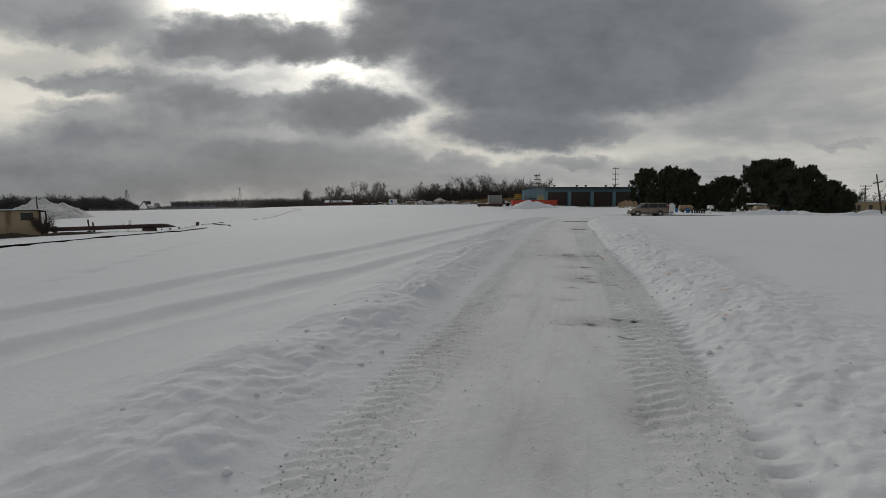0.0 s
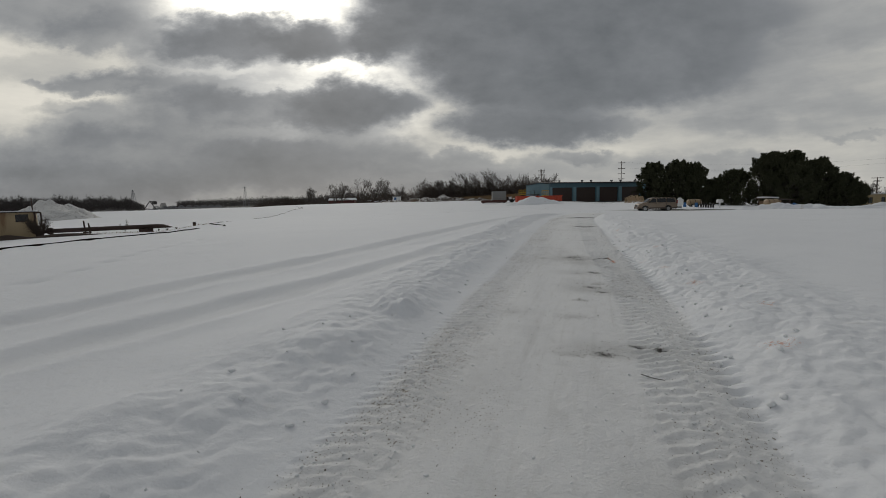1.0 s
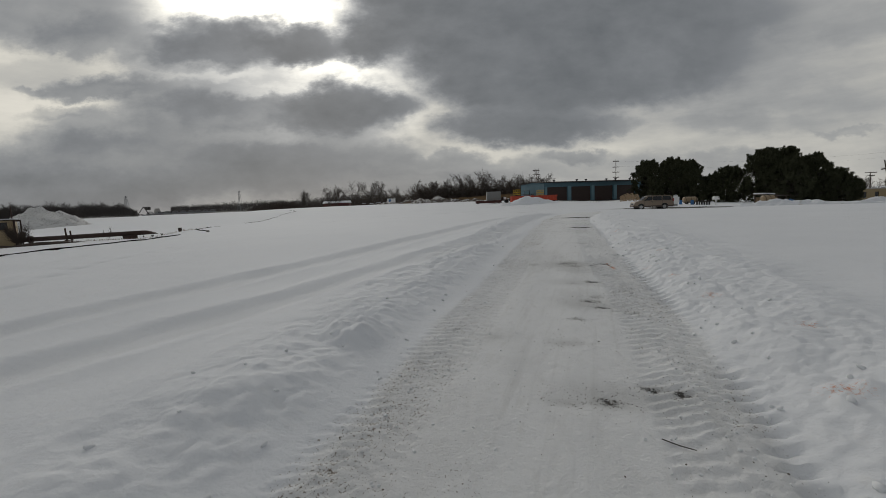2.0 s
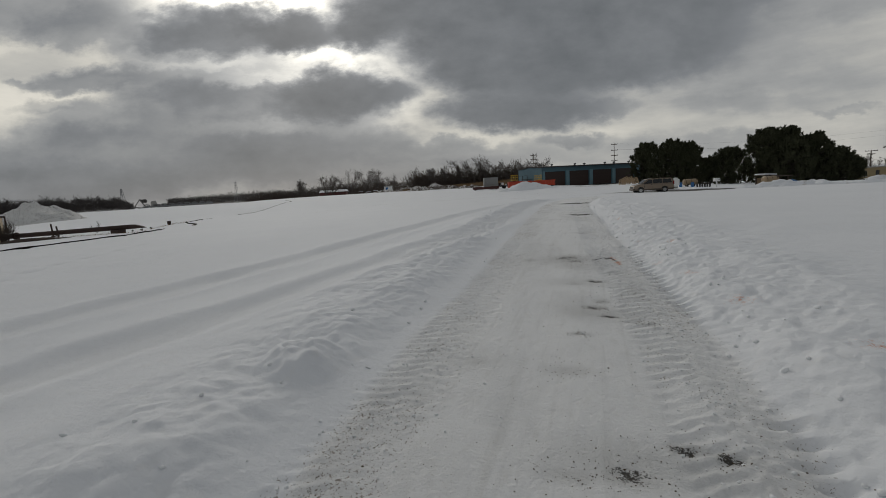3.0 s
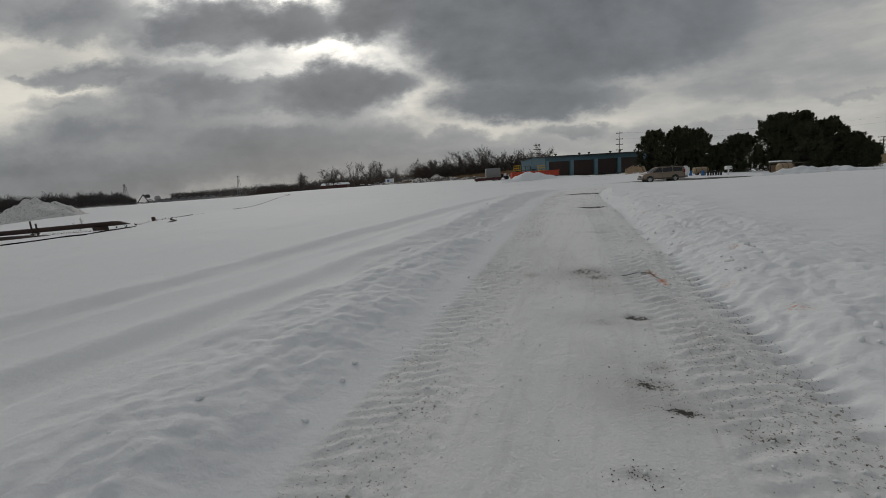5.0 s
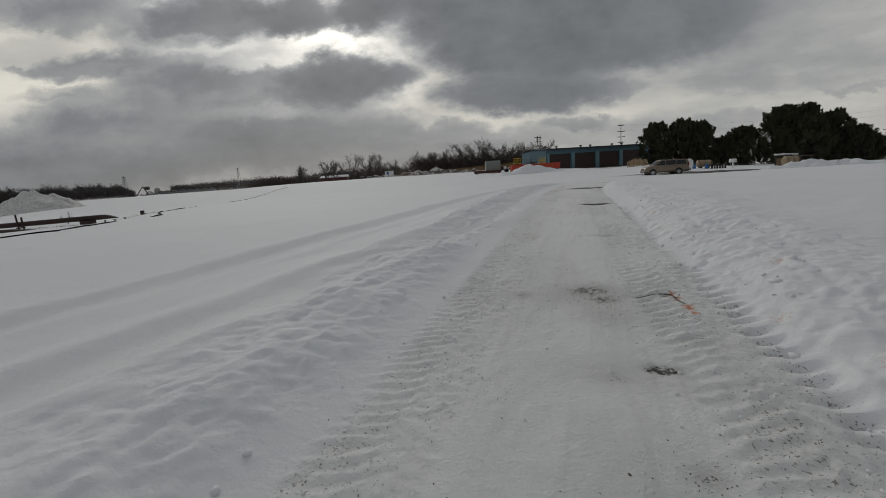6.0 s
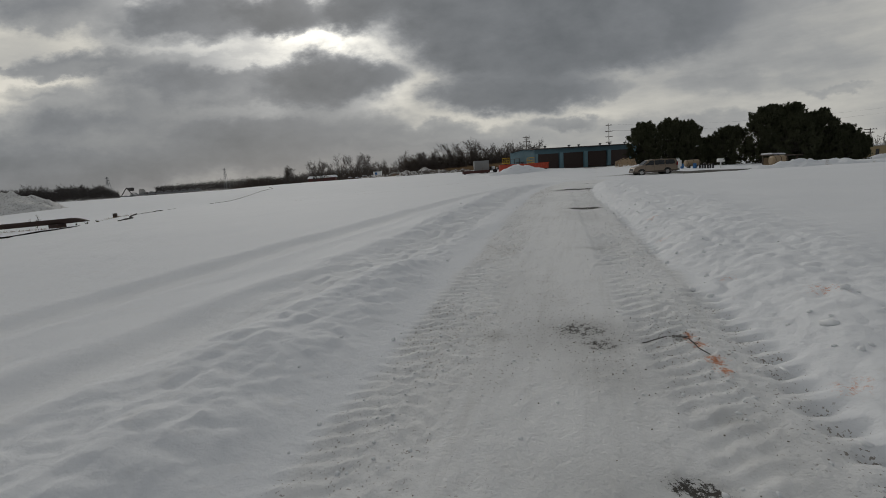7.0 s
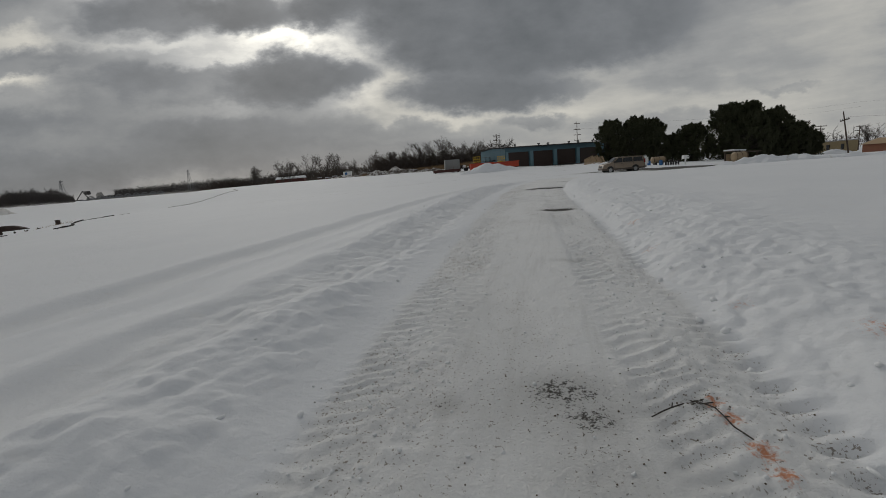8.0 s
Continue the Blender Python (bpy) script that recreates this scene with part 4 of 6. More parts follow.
# ---- skips, trailer and lifts at the end of the yard ----


def skip(x, y, length, h, label, mat_, deg=HEAD, ribs=8):
    t = thing("skip", turn(x, y, gz(x, y), deg), label, "dumpster", "open-top skips")
    w = 2.2
    bm = bmesh.new()
    box(bm, 0, length, 0, 0.08, 0.15, h)
    box(bm, 0, length, w - 0.08, w, 0.15, h)
    box(bm, 0, 0.08, 0.08, w - 0.08, 0.15, h)
    box(bm, length - 0.08, length, 0.08, w - 0.08, 0.15, h)
    box(bm, 0.08, length - 0.08, 0.08, w - 0.08, 0.15, 0.25)
    part("body", bm, mat_, t)
    part("rim", B(-0.06, length + 0.06, -0.08, 0.0, h - 0.12, h + 0.02), mat_, t)
    for i in range(ribs):
        px = 0.1 + i * (length - 0.3) / (ribs - 1)
        part("rib", B(px, px + 0.1, -0.1, -0.003, 0.15, h - 0.13), mat_, t)
    for px in (0.3, length - 0.5):
        part("runner", B(px, px + 0.2, 0.1, w - 0.1, 0, 0.15), M_BLACK, t)
    return t


skip(-14.9, 90.0, 4.4, 1.3, "orange steel skip with vertical ribs, behind the snow heap", M_ORANGE)
skip(-10.4, 91.5, 4.3, 1.2, "orange-red steel skip half buried by ploughed snow", M_ORANGE)
skip(-22.3, 90.6, 5.2, 0.65, "long low maroon steel skip before the grey trailer", M_MAROON, ribs=9)


def lift(x, y, z0, label):
    t = thing("lift_platform", turn(x, y, gz(x, y), HEAD), label, "machine", "yellow lifts")
    t.scale = (0.62, 0.8, 1.0)
    part("chassis", B(0, 2.0, 0, 1.0, 0.25, 0.9, bevel=0.06), M_BLACK, t)
    for px in (0.3, 1.7):
        for py in (-0.05, 1.05):
            part("wheel", R((px, py - 0.1, 0.3), (px, py + 0.1, 0.3), 0.3, n=12), M_RUBBER, t)
    part("mast", B(0.5, 1.4, 0.3, 0.7, 0.9, z0), M_BLACK, t)
    part("deck", B(-0.1, 2.1, -0.05, 1.05, z0, z0 + 0.12), M_YELLOW, t)
    for px in (-0.05, 0.65, 1.35, 2.05):
        for py in (0, 1.0):
            part("rail_post", B(px - 0.03, px + 0.03, py - 0.03, py + 0.03, z0 + 0.12, z0 + 1.05), M_YELLOW, t)
    for zz in (0.55, 1.05):
        for py in (0, 1.0):
            part("rail", B(-0.08, 2.08, py - 0.04, py + 0.04, z0 + zz - 0.04, z0 + zz + 0.04), M_YELLOW, t)


lift(-15.0, 93.8, 1.5, "yellow scissor lift with railed platform beside the skips")
lift(-10.6, 97.0, 1.25, "yellow lift platform with rails behind the orange skip")


def trailer():
    x, y = -20.6, 93.2
    t = thing("box_trailer", turn(x, y, gz(x, y), HEAD), "grey box trailer on two wheels, parked in the yard", "trailer")
    part("body", B(0, 2.9, 0, 2.1, 0.55, 2.45, bevel=0.06), M_GREY, t)
    for i in range(6):
        part("rib", B(0.1 + i * 0.53, 0.14 + i * 0.53, -0.03, -0.002, 0.6, 2.4), M_GREY, t)
    part("chassis", B(-0.2, 4.3, 0.4, 1.7, 0.42, 0.54), M_BLACK, t)
    part("drawbar", R((4.2, 1.05, 0.48), (5.3, 1.05, 0.45), 0.06), M_BLACK, t)
    for py in (-0.02, 2.1):
        w = part("wheel", R((1.5, py - 0.1, 0.34), (1.5, py + 0.1, 0.34), 0.34, n=14), M_RUBBER, t)
        part("rim", R((1.5, py - 0.11, 0.34), (1.5, py + 0.11, 0.34), 0.18, n=10), M_CHROME, w)


trailer()


def flatbed(x, y):
    t = thing("flatbed_trailer", turn(x, y, gz(x, y), HEAD), "low flatbed trailer loaded with scrap beside the skips", "trailer")
    part("deck", B(0, 2.6, 0, 1.9, 0.55, 0.7), M_BLACK, t)
    rng = random.Random(4)
    for i in range(6):
        px = rng.uniform(0.1, 2.0)
        part("scrap", B(px, px + rng.uniform(0.2, 0.7), 0.2, rng.uniform(0.6, 1.6), 0.7, 0.7 + rng.uniform(0.1, 0.6), bevel=0.03), (M_GREY, M_RUST, M_WHITE)[i % 3], t)
    for py in (0, 1.8):
        part("wheel", R((1.3, py - 0.1, 0.32), (1.3, py + 0.1, 0.32), 0.32, n=12), M_RUBBER, t)


flatbed(-17.9, 94.2)
mound("snow_mound", -9.9, 80.5, 5.2, 3.2, 1.75, 7, "ploughed heap of white snow before the orange skips", M_PILE, HEAD, 0.3, 46, ((-0.08, 0, 0.72, 1), (0.42, 0.1, 0.6, 0.42), (-0.55, 0, 0.5, 0.35)), group="ploughed snow heaps")


def pallets(x, y):
    rng = random.Random(8)
    for k in range(4):
        t = thing("pallet", turn(x + 0.75 * k, y + 0.25 * k, gz(x, y), HEAD), "leaning wooden pallet stacked by the garage", "pallet", "pallets")
        t.rotation_euler = (radians(rng.uniform(-38, -12)), radians(rng.uniform(-25, 10)), radians(HEAD + rng.uniform(-12, 12)))
        for i in range(6):
            part("slat", B(0, 1.2, -0.02, 0, 0.02 + i * 0.2, 0.14 + i * 0.2), M_PALLET, t)
        for px in (0.02, 0.56, 1.10):
            part("bearer", B(px, px + 0.08, 0.001, 0.1, 0.02, 1.14), M_PALLET, t)


pallets(4.9, 86.0)


# ---- the parked van ----


def van():
    front, back = Vector((4.55, 54.6)), Vector((8.52, 55.3))
    d = (back - front).normalized()
    z = -0.12
    v = thing("van", turn(front.x, front.y, z, math.degrees(math.atan2(d.y, d.x))), "beige passenger van with dark tinted windows, parked on snow", "van")
    L, W = 4.8, 1.95
    # side outline from the nose to the tail: lower body, then cabin, in sections across the width
    prof = [(0.02, 0.34), (0.0, 0.55), (0.03, 0.80), (0.12, 0.95), (0.55, 1.06), (1.02, 1.13), (1.60, 1.62), (1.78, 1.70), (2.2, 1.745), (3.4, 1.755), (4.45, 1.73), (4.62, 1.66), (4.74, 1.2), (4.79, 0.85), (4.80, 0.55), (4.78, 0.34)]
    bm = bmesh.new()
    rings = []
    for yy, grow_in in ((0.10, 0.05), (0.0, 0.0), (0.0, 0.0), (W, 0.0), (W - 0.10, 0.05)):
        ring = []
        for x, zz in prof:
            tuck = max(0, zz - 1.0) * 0.20                       # the cabin leans in
            y2 = yy + tuck if yy < W / 2 else yy - tuck
            ring.append(bm.verts.new((x + (grow_in if x < L / 2 else -grow_in), y2, zz - (grow_in if zz > 1.6 else 0))))
        rings.append(ring)
    rings = [rings[0], rings[1], rings[3], rings[4]]
    for a, b in zip(rings, rings[1:]):
        for i in range(len(prof)):
            j = (i + 1) % len(prof)
            bm.faces.new((a[i], a[j], b[j], b[i]))
    bm.faces.new(list(reversed(rings[0])))
    bm.faces.new(rings[-1])
    bmesh.ops.recalc_face_normals(bm, faces=bm.faces)
    body = part("body", bm, M_BEIGE, v)
    for yy, sgn in ((-0.006, 1), (W + 0.006, -1)):
        part("lower_trim", B(0.05, L - 0.04, yy - 0.012 if sgn > 0 else yy - 0.004, yy + 0.004 if sgn > 0 else yy + 0.012, 0.32, 0.50), M_VANLOW, v, "darker lower trim")

        def pane(pts):
            b = bmesh.new()
            fr, bk = [], []
            for x, zz in pts:
                tuck = max(0, zz - 1.0) * 0.20
                fr.append(b.verts.new((x, yy + sgn * tuck - sgn * 0.012, zz)))
                bk.append(b.verts.new((x, yy + sgn * tuck + sgn * 0.03, zz)))
            b.faces.new(fr)
            b.faces.new(list(reversed(bk)))
            for i in range(len(pts)):
                j = (i + 1) % len(pts)
                b.faces.new((fr[i], bk[i], bk[j], fr[j]))
            bmesh.ops.recalc_face_normals(b, faces=b.faces)
            return b
        part("side_window", pane([(1.36, 1.14), (2.22, 1.14), (2.22, 1.61), (1.80, 1.60), (1.42, 1.25)]), M_GLASS, v, "dark side glass")
        part("side_window", pane([(2.34, 1.14), (3.38, 1.14), (3.38, 1.62), (2.34, 1.615)]), M_GLASS, v, "dark side glass")
        part("side_window", pane([(3.50, 1.14), (4.52, 1.14), (4.44, 1.60), (3.50, 1.62)]), M_GLASS, v, "dark side glass")
        for x in (1.28, 2.28, 3.44):
            part("door_seam", B(x, x + 0.018, yy - 0.006, yy + 0.002, 0.5, 1.08), M_BLACK, v)
        part("door_handle", B(2.05, 2.2, yy - sgn * 0.05 - 0.012, yy - sgn * 0.02 + 0.012, 1.0, 1.04), M_BLACK, v)
        part("side_mirror", B(1.22, 1.42, yy - sgn * 0.12 - 0.09, yy - sgn * 0.12 + 0.09, 1.12, 1.30, bevel=0.03), M_BLACK, v)
        part("tail_light", B(4.66, 4.81, yy - 0.02, yy + 0.02, 0.95, 1.35), M_RED, v)
        for x in (0.86, 3.70):
            wy = 0.10 if sgn > 0 else W - 0.10
            w = part("wheel", R((x, wy - 0.11, 0.34), (x, wy + 0.11, 0.34), 0.345, n=20), M_RUBBER, v)
            part("rim", R((x, wy - sgn * 0.10, 0.34), (x, wy - sgn * 0.125, 0.34), 0.20, n=14), M_CHROME, w)
            arch = bmesh.new()
            bmesh.ops.create_cone(arch, cap_ends=True, segments=20, radius1=0.42, radius2=0.42, depth=0.02, matrix=Matrix.Translation((x, yy, 0.36)) @ pose(0, 0, 0, 90))
            part("wheel_arch", arch, M_BLACK, v, "dark wheel arch")
    b = bmesh.new()
    q = [(1.04, 1.16), (1.58, 1.60)]
    vs = [b.verts.new(c) for c in ((q[0][0] - 0.03, 0.16, q[0][1] + 0.03), (q[0][0] - 0.03, W - 0.16, q[0][1] + 0.03), (q[1][0] - 0.03, W - 0.26, q[1][1] + 0.03), (q[1][0] - 0.03, 0.26, q[1][1] + 0.03))]
    b.faces.new(vs)
    r = bmesh.ops.extrude_face_region(b, geom=b.faces[:])
    bmesh.ops.translate(b, verts=[e for e in r["geom"] if isinstance(e, bmesh.types.BMVert)], vec=(0.03, 0, -0.03))
    bmesh.ops.recalc_face_normals(b, faces=b.faces)
    part("windscreen", b, M_GLASS, v)
    part("rear_window", B(4.70, 4.80, 0.25, W - 0.25, 1.15, 1.55), M_GLASS, v)
    part("grille", B(-0.03, 0.05, 0.45, W - 0.45, 0.62, 0.84), M_BLACK, v)
    for yy in (0.16, W - 0.42):
        part("headlight", B(-0.02, 0.10, yy, yy + 0.26, 0.66, 0.84, bevel=0.02), M_LAMP, v)
    part("front_bumper", B(-0.08, 0.18, 0.02, W - 0.02, 0.36, 0.56, bevel=0.04), M_VANLOW, v)
    part("rear_bumper", B(4.68, 4.88, 0.03, W - 0.03, 0.38, 0.56, bevel=0.04), M_VANLOW, v)
    v.scale = (0.845, 0.85, 0.87)


van()

# ---- pines and what stands under them ----
PINE = "broad dark green pine standing beside the snowy yard"
pine(11.2, 103.0, 7.4, 3.9, 11, PINE, puffs=230)
pine(15.9, 104.0, 8.1, 3.6, 19, PINE, puffs=230)
pine(19.0, 104.5, 7.7, 3.5, 12, PINE, puffs=230, snow=0.05)
pine(22.6, 107.0, 4.6, 3.6, 17, PINE, puffs=180, snow=0.12)
pine(26.7, 106.0, 6.6, 4.2, 13, PINE, puffs=240, snow=0.05)
BIGPINE = "tall spreading dark pine, its lowest boughs on the snow"
pine(31.8, 103.5, 9.7, 3.9, 14, BIGPINE, puffs=310)
pine(35.6, 104.5, 9.7, 4.4, 15, BIGPINE, puffs=330)
pine(40.0, 105.0, 8.3, 4.3, 16, BIGPINE, puffs=300, snow=0.05)
pine(34.4, 101.0, 7.4, 4.4, 20, BIGPINE, puffs=230)
pine(43.8, 105.4, 5.6, 3.5, 18, "low dark pine at the edge of the stand", puffs=190, snow=0.08)
pine(46.9, 106.5, 3.9, 2.1, 21, "low dark pine at the edge of the stand", puffs=110, snow=0.08)


def mailbox(x, y):
    t = thing("mailbox", turn(x, y, gz(x, y), HEAD), "white rounded mailbox on a white post in the snow", "mailbox")
    part("post", B(-0.06, 0.06, -0.06, 0.06, 0, 0.85), M_WHITE, t)
    b = bmesh.new()
    outline = [(-0.36, 0.74), (0.34, 0.74), (0.34, 1.02), (0.27, 1.12), (0.12, 1.17), (-0.26, 1.17), (-0.36, 1.08)]
    vs = [b.verts.new((x, -0.22, z)) for x, z in outline]
    b.faces.new(vs)
    r = bmesh.ops.extrude_face_region(b, geom=b.faces[:])
    bmesh.ops.translate(b, verts=[e for e in r["geom"] if isinstance(e, bmesh.types.BMVert)], vec=(0, 0.44, 0))
    bmesh.ops.recalc_face_normals(b, faces=b.faces)
    part("box", b, M_WHITE, t)
    part("flag", B(0.1, 0.35, -0.25, -0.225, 0.92, 1.02), M_GREY, t)


mailbox(15.75, 69.2)


def barrel(x, y, m, label):
    t = thing("barrel", turn(x, y, gz(x, y)), label, "barrel", "barrels under the pines")
    b = bmesh.new()
    for z0, z1, r0, r1 in ((0, 0.03, 0.28, 0.29), (0.03, 0.28, 0.29, 0.29), (0.28, 0.32, 0.305, 0.305), (0.32, 0.58, 0.29, 0.29), (0.58, 0.62, 0.305, 0.305), (0.62, 0.88, 0.29, 0.28)):
        rod(b, (0, 0, z0), (0, 0, z1), r0, r1, 14)
    part("body", b, m, t)
    part("lid", R((0, 0, 0.881), (0, 0, 0.91), 0.26, n=14), M_BARREL, t)
    t.scale = (0.7, 0.7, 0.7)


barrel(11.7, 69.9, M_BARREL, "blue plastic barrel standing in snow under pines")
barrel(13.2, 70.4, M_BARREL, "blue plastic barrel standing in snow under pines")


def tank(x, y, length, r, label, deg=HEAD):
    t = thing("tank", turn(x, y, gz(x, y), deg), label, "tank", "tan tanks")
    b = bmesh.new()
    rod(b, (0, 0, r + 0.2), (length, 0, r + 0.2), r, n=20)
    rod(b, (-0.14, 0, r + 0.2), (0, 0, r + 0.2), r * 0.6, r, 20)
    rod(b, (length, 0, r + 0.2), (length + 0.14, 0, r + 0.2), r, r * 0.6, 20)
    part("shell", b, M_TANK, t)
    for px in (0.3, length - 0.4):
        part("saddle", B(px, px + 0.14, -r * 0.8, r * 0.8, 0, 0.35), M_BLACK, t)
    for px in (0.05, length / 2, length - 0.1):
        part("band", R((px, 0, r + 0.2), (px + 0.05, 0, r + 0.2), r + 0.012, n=20), M_RUST, t)
    part("filler_cap", R((length / 2, 0, 2 * r + 0.2), (length / 2, 0, 2 * r + 0.34), 0.1, n=10), M_BLACK, t)


tank(12.3, 71.0, 1.6, 0.42, "tan steel tank lying on saddles under the pines")
tank(20.5, 67.6, 1.35, 0.55, "tan steel tank beside a snow-topped shelter")


def white_tank(x, y):
    t = thing("white_gas_bottle", turn(x, y, gz(x, y)), "white upright gas bottle behind the beige van", "gas bottle")
    part("body", B(-0.42, 0.42, -0.3, 0.3, 0.25, 1.35, bevel=0.18), M_WHITE, t)
    part("foot", R((0, 0, 0), (0, 0, 0.25), 0.25, n=12), M_GREY, t)
    part("collar", R((0, 0, 1.35), (0, 0, 1.46), 0.15, n=12), M_GREY, t)


white_tank(10.5, 66.3)


def fence_posts():
    for i in range(6):
        x, y = 13.7 + 0.32 * i, 70.0 + 0.12 * i
        t = thing("fence_post", turn(x, y, gz(x, y), HEAD), "short dark timber post under the pines", "post", "short dark posts")
        part("post", B(-0.09, 0.09, -0.09, 0.09, 0, 0.42 + 0.08 * ((i * 7) % 3), bevel=0.02), M_BLACK, t)
        part("cap", B(-0.11, 0.11, -0.11, 0.11, 0.41 + 0.08 * ((i * 7) % 3), 0.46 + 0.08 * ((i * 7) % 3)), M_WOOD, t)


fence_posts()


def shelter(x, y):
    t = thing("lean_to_shelter", turn(x, y, gz(x, y), HEAD), "low timber lean-to with snow on its tilted roof", "shelter")
    for px, h in ((0, 1.35), (1.5, 1.25), (3.0, 1.15)):
        for py in (0, 1.4):
            part("post", B(px - 0.06, px + 0.06, py - 0.06, py + 0.06, 0, h), M_WOOD, t)
    roof = part("roof", B(-0.3, 3.3, -0.3, 1.7, 1.36, 1.44), M_WOOD, t)
    roof.rotation_euler = (0, radians(3.5), 0)
    sn = part("snow_cover", B(-0.25, 1.4, -0.25, 1.65, 1.45, 1.62, bevel=0.07), M_PILE, t, "slab of snow on the roof")
    sn.rotation_euler = (0, radians(3.5), 0)
    part("back_board", B(0, 3.0, 1.4, 1.45, 0.2, 1.1), M_PALLET, t)


shelter(20.8, 68.6)


def tarp(x, y):
    b = bmesh.new()
    bmesh.ops.create_icosphere(b, subdivisions=3, radius=1)
    for v in b.verts:
        n = noise.noise(v.co * 2.3)
        v.co = Vector((v.co.x * 0.75, v.co.y * 0.5, max(v.co.z, -0.1) * (0.75 + 0.3 * n)))
    ob = part("covered_load", b, M_BARREL, None, "", True)
    ob.location = (x, y, gz(x, y) + 0.02)
    tagged(ob, "pale blue tarpaulin over a load beside the pines", "tarpaulin")


tarp(24.0, 69.0)
# ploughed ridge before the pines
mound("snow_mound", 14.3, 44.9, 3.5, 1.7, 0.78, 21, "long ploughed ridge of grey-white snow", M_PILE, HEAD, 0.45, 60, ((0.0, 0, 0.75, 1), (-0.55, 0, 0.5, 0.45), (0.5, 0, 0.55, 0.6)), group="ploughed snow heaps")
mound("snow_mound", 17.6, 46.2, 3.0, 1.5, 0.6, 22, "long ploughed ridge of grey-white snow", M_PILE, HEAD, 0.45, 60, ((-0.1, 0, 0.7, 1), (0.5, 0, 0.55, 0.6)), group="ploughed snow heaps")
mound("snow_mound", 22.5, 48.2, 3.8, 1.5, 0.45, 23, "long ploughed ridge of grey-white snow", M_PILE, HEAD, 0.45, 60, ((-0.3, 0, 0.6, 1), (0.4, 0, 0.6, 0.8)), group="ploughed snow heaps")
mound("snow_mound", 62, 128, 7, 2.5, 1.2, 24, "low ploughed snow ridge by the yellow building", M_PILE, HEAD, 0.4, 34, ((0, 0, 0.8, 1), (0.5, 0, 0.5, 0.6)), group="ploughed snow heaps")


# ---- the yellow brick building, the small house and the poles to the right ----


def yellow_building():
    t = thing("brick_building", turn(63.3, 159.6, -2.7, HEAD), "long low yellow brick building with dark windows", "building")
    W, D, H = 26.0, 10.0, 3.3
    wins = [2.4, 4.6, 6.6, 8.5, 10.4, 12.4, 16.0, 20.6]
    bm = bmesh.new()
    e = [0.0] + [v for w in wins for v in (w, w + 1.15)] + [W]
    for a, b in zip(e[::2], e[1::2]):
        box(bm, a, b, 0, 0.3, 0.9, 2.5)
    box(bm, 0, W, 0, 0.3, 0, 0.9), box(bm, 0, W, 0, 0.3, 2.5, H)
    box(bm, 0, 0.3, 0.3, D, 0, H), box(bm, W - 0.3, W, 0.3, D, 0, H), box(bm, 0, W, D, D + 0.3, 0, H)
    part("wall", bm, M_YBRICK, t)
    part("roof", B(-0.15, W + 0.15, -0.15, D + 0.4, H, H + 0.2), M_CONCRETE, t, "flat roof with parapet")
    for w in wins:
        f = part("window", B(w, w + 1.15, 0.12, 0.2, 0.9, 2.5), M_GLASS, t)
        part("mullion", B(w + 0.54, w + 0.61, 0.09, 0.118, 0.9, 2.5), M_DARKTRIM, f)
        part("sill", B(w - 0.08, w + 1.23, -0.08, -0.003, 0.80, 0.90), M_CONCRETE, f)
    for x in (7.0, 15.0):
        part("roof_unit", B(x, x + 1.2, 3, 4, H + 0.2, H + 0.8), M_GALV, t)


yellow_building()


def small_house():
    t = thing("small_house", turn(62.9, 111.4, -2.9, HEAD), "small brown brick outbuilding with a white door", "building")
    W, D, H = 7.0, 6.0, 2.7
    bm = bmesh.new()
    box(bm, 0, 0.9, 0, 0.25, 0, H), box(bm, 2.6, W, 0, 0.25, 0, H), box(bm, 0.9, 2.6, 0, 0.25, 2.1, H)
    box(bm, 0, 0.25, 0.25, D, 0, H), box(bm, W - 0.25, W, 0.25, D, 0, H), box(bm, 0, W, D, D + 0.25, 0, H)
    part("wall", bm, M_RBRICK, t)
    bm = bmesh.new()
    vs = [bm.verts.new(c) for c in ((-0.3, -0.3, H), (W + 0.3, -0.3, H), (W + 0.3, D + 0.5, H), (-0.3, D + 0.5, H), (W / 2, -0.3, H + 1.1), (W / 2, D + 0.5, H + 1.1))]
    for f in ((0, 1, 4), (2, 3, 5), (1, 2, 5, 4), (3, 0, 4, 5), (0, 3, 2, 1)):
        bm.faces.new([vs[i] for i in f])
    part("roof", bm, M_PALLET, t, "tan gabled roof")
    part("door", B(0.9, 2.6, 0.1, 0.16, 0, 2.1), M_WHITE, t, "white door")


small_house()


def utility_pole(x, y, z, height, arms, label, lean=0.0, r=0.15):
    t = thing("utility_pole", pose(x, y, z, 0, lean, HEAD), label, "pole", "utility poles")
    part("pole", R((0, 0, 0), (0, 0, height), r, r * 0.6, 10), M_WOOD, t)
    for zz, half in arms:
        a = part("crossarm", B(-half, half, -0.14, -0.02, height - zz - 0.09, height - zz + 0.09), M_WOOD, t)
        for px in (-half + 0.1, -half * 0.45, half * 0.45, half - 0.1):
            part("insulator", R((px, -0.08, height - zz + 0.09), (px, -0.08, height - zz + 0.34), 0.07, 0.05, 8), M_GREY, a)
    return t


UP3 = ((0.5, 1.1), (2.0, 1.1), (3.6, 1.1), (5.2, 1.0))
utility_pole(8.4, 171.4, 0.2, 14.1, ((0.6, 1.1), (2.6, 1.2), (4.4, 1.2), (6.2, 1.1)), "tall timber utility pole with several crossarms behind the garage")
utility_pole(-17.8, 157.4, 0.2, 11.6, ((0.5, 1.1), (1.9, 1.2), (3.3, 1.1)), "tall timber utility pole with several crossarms behind the garage")
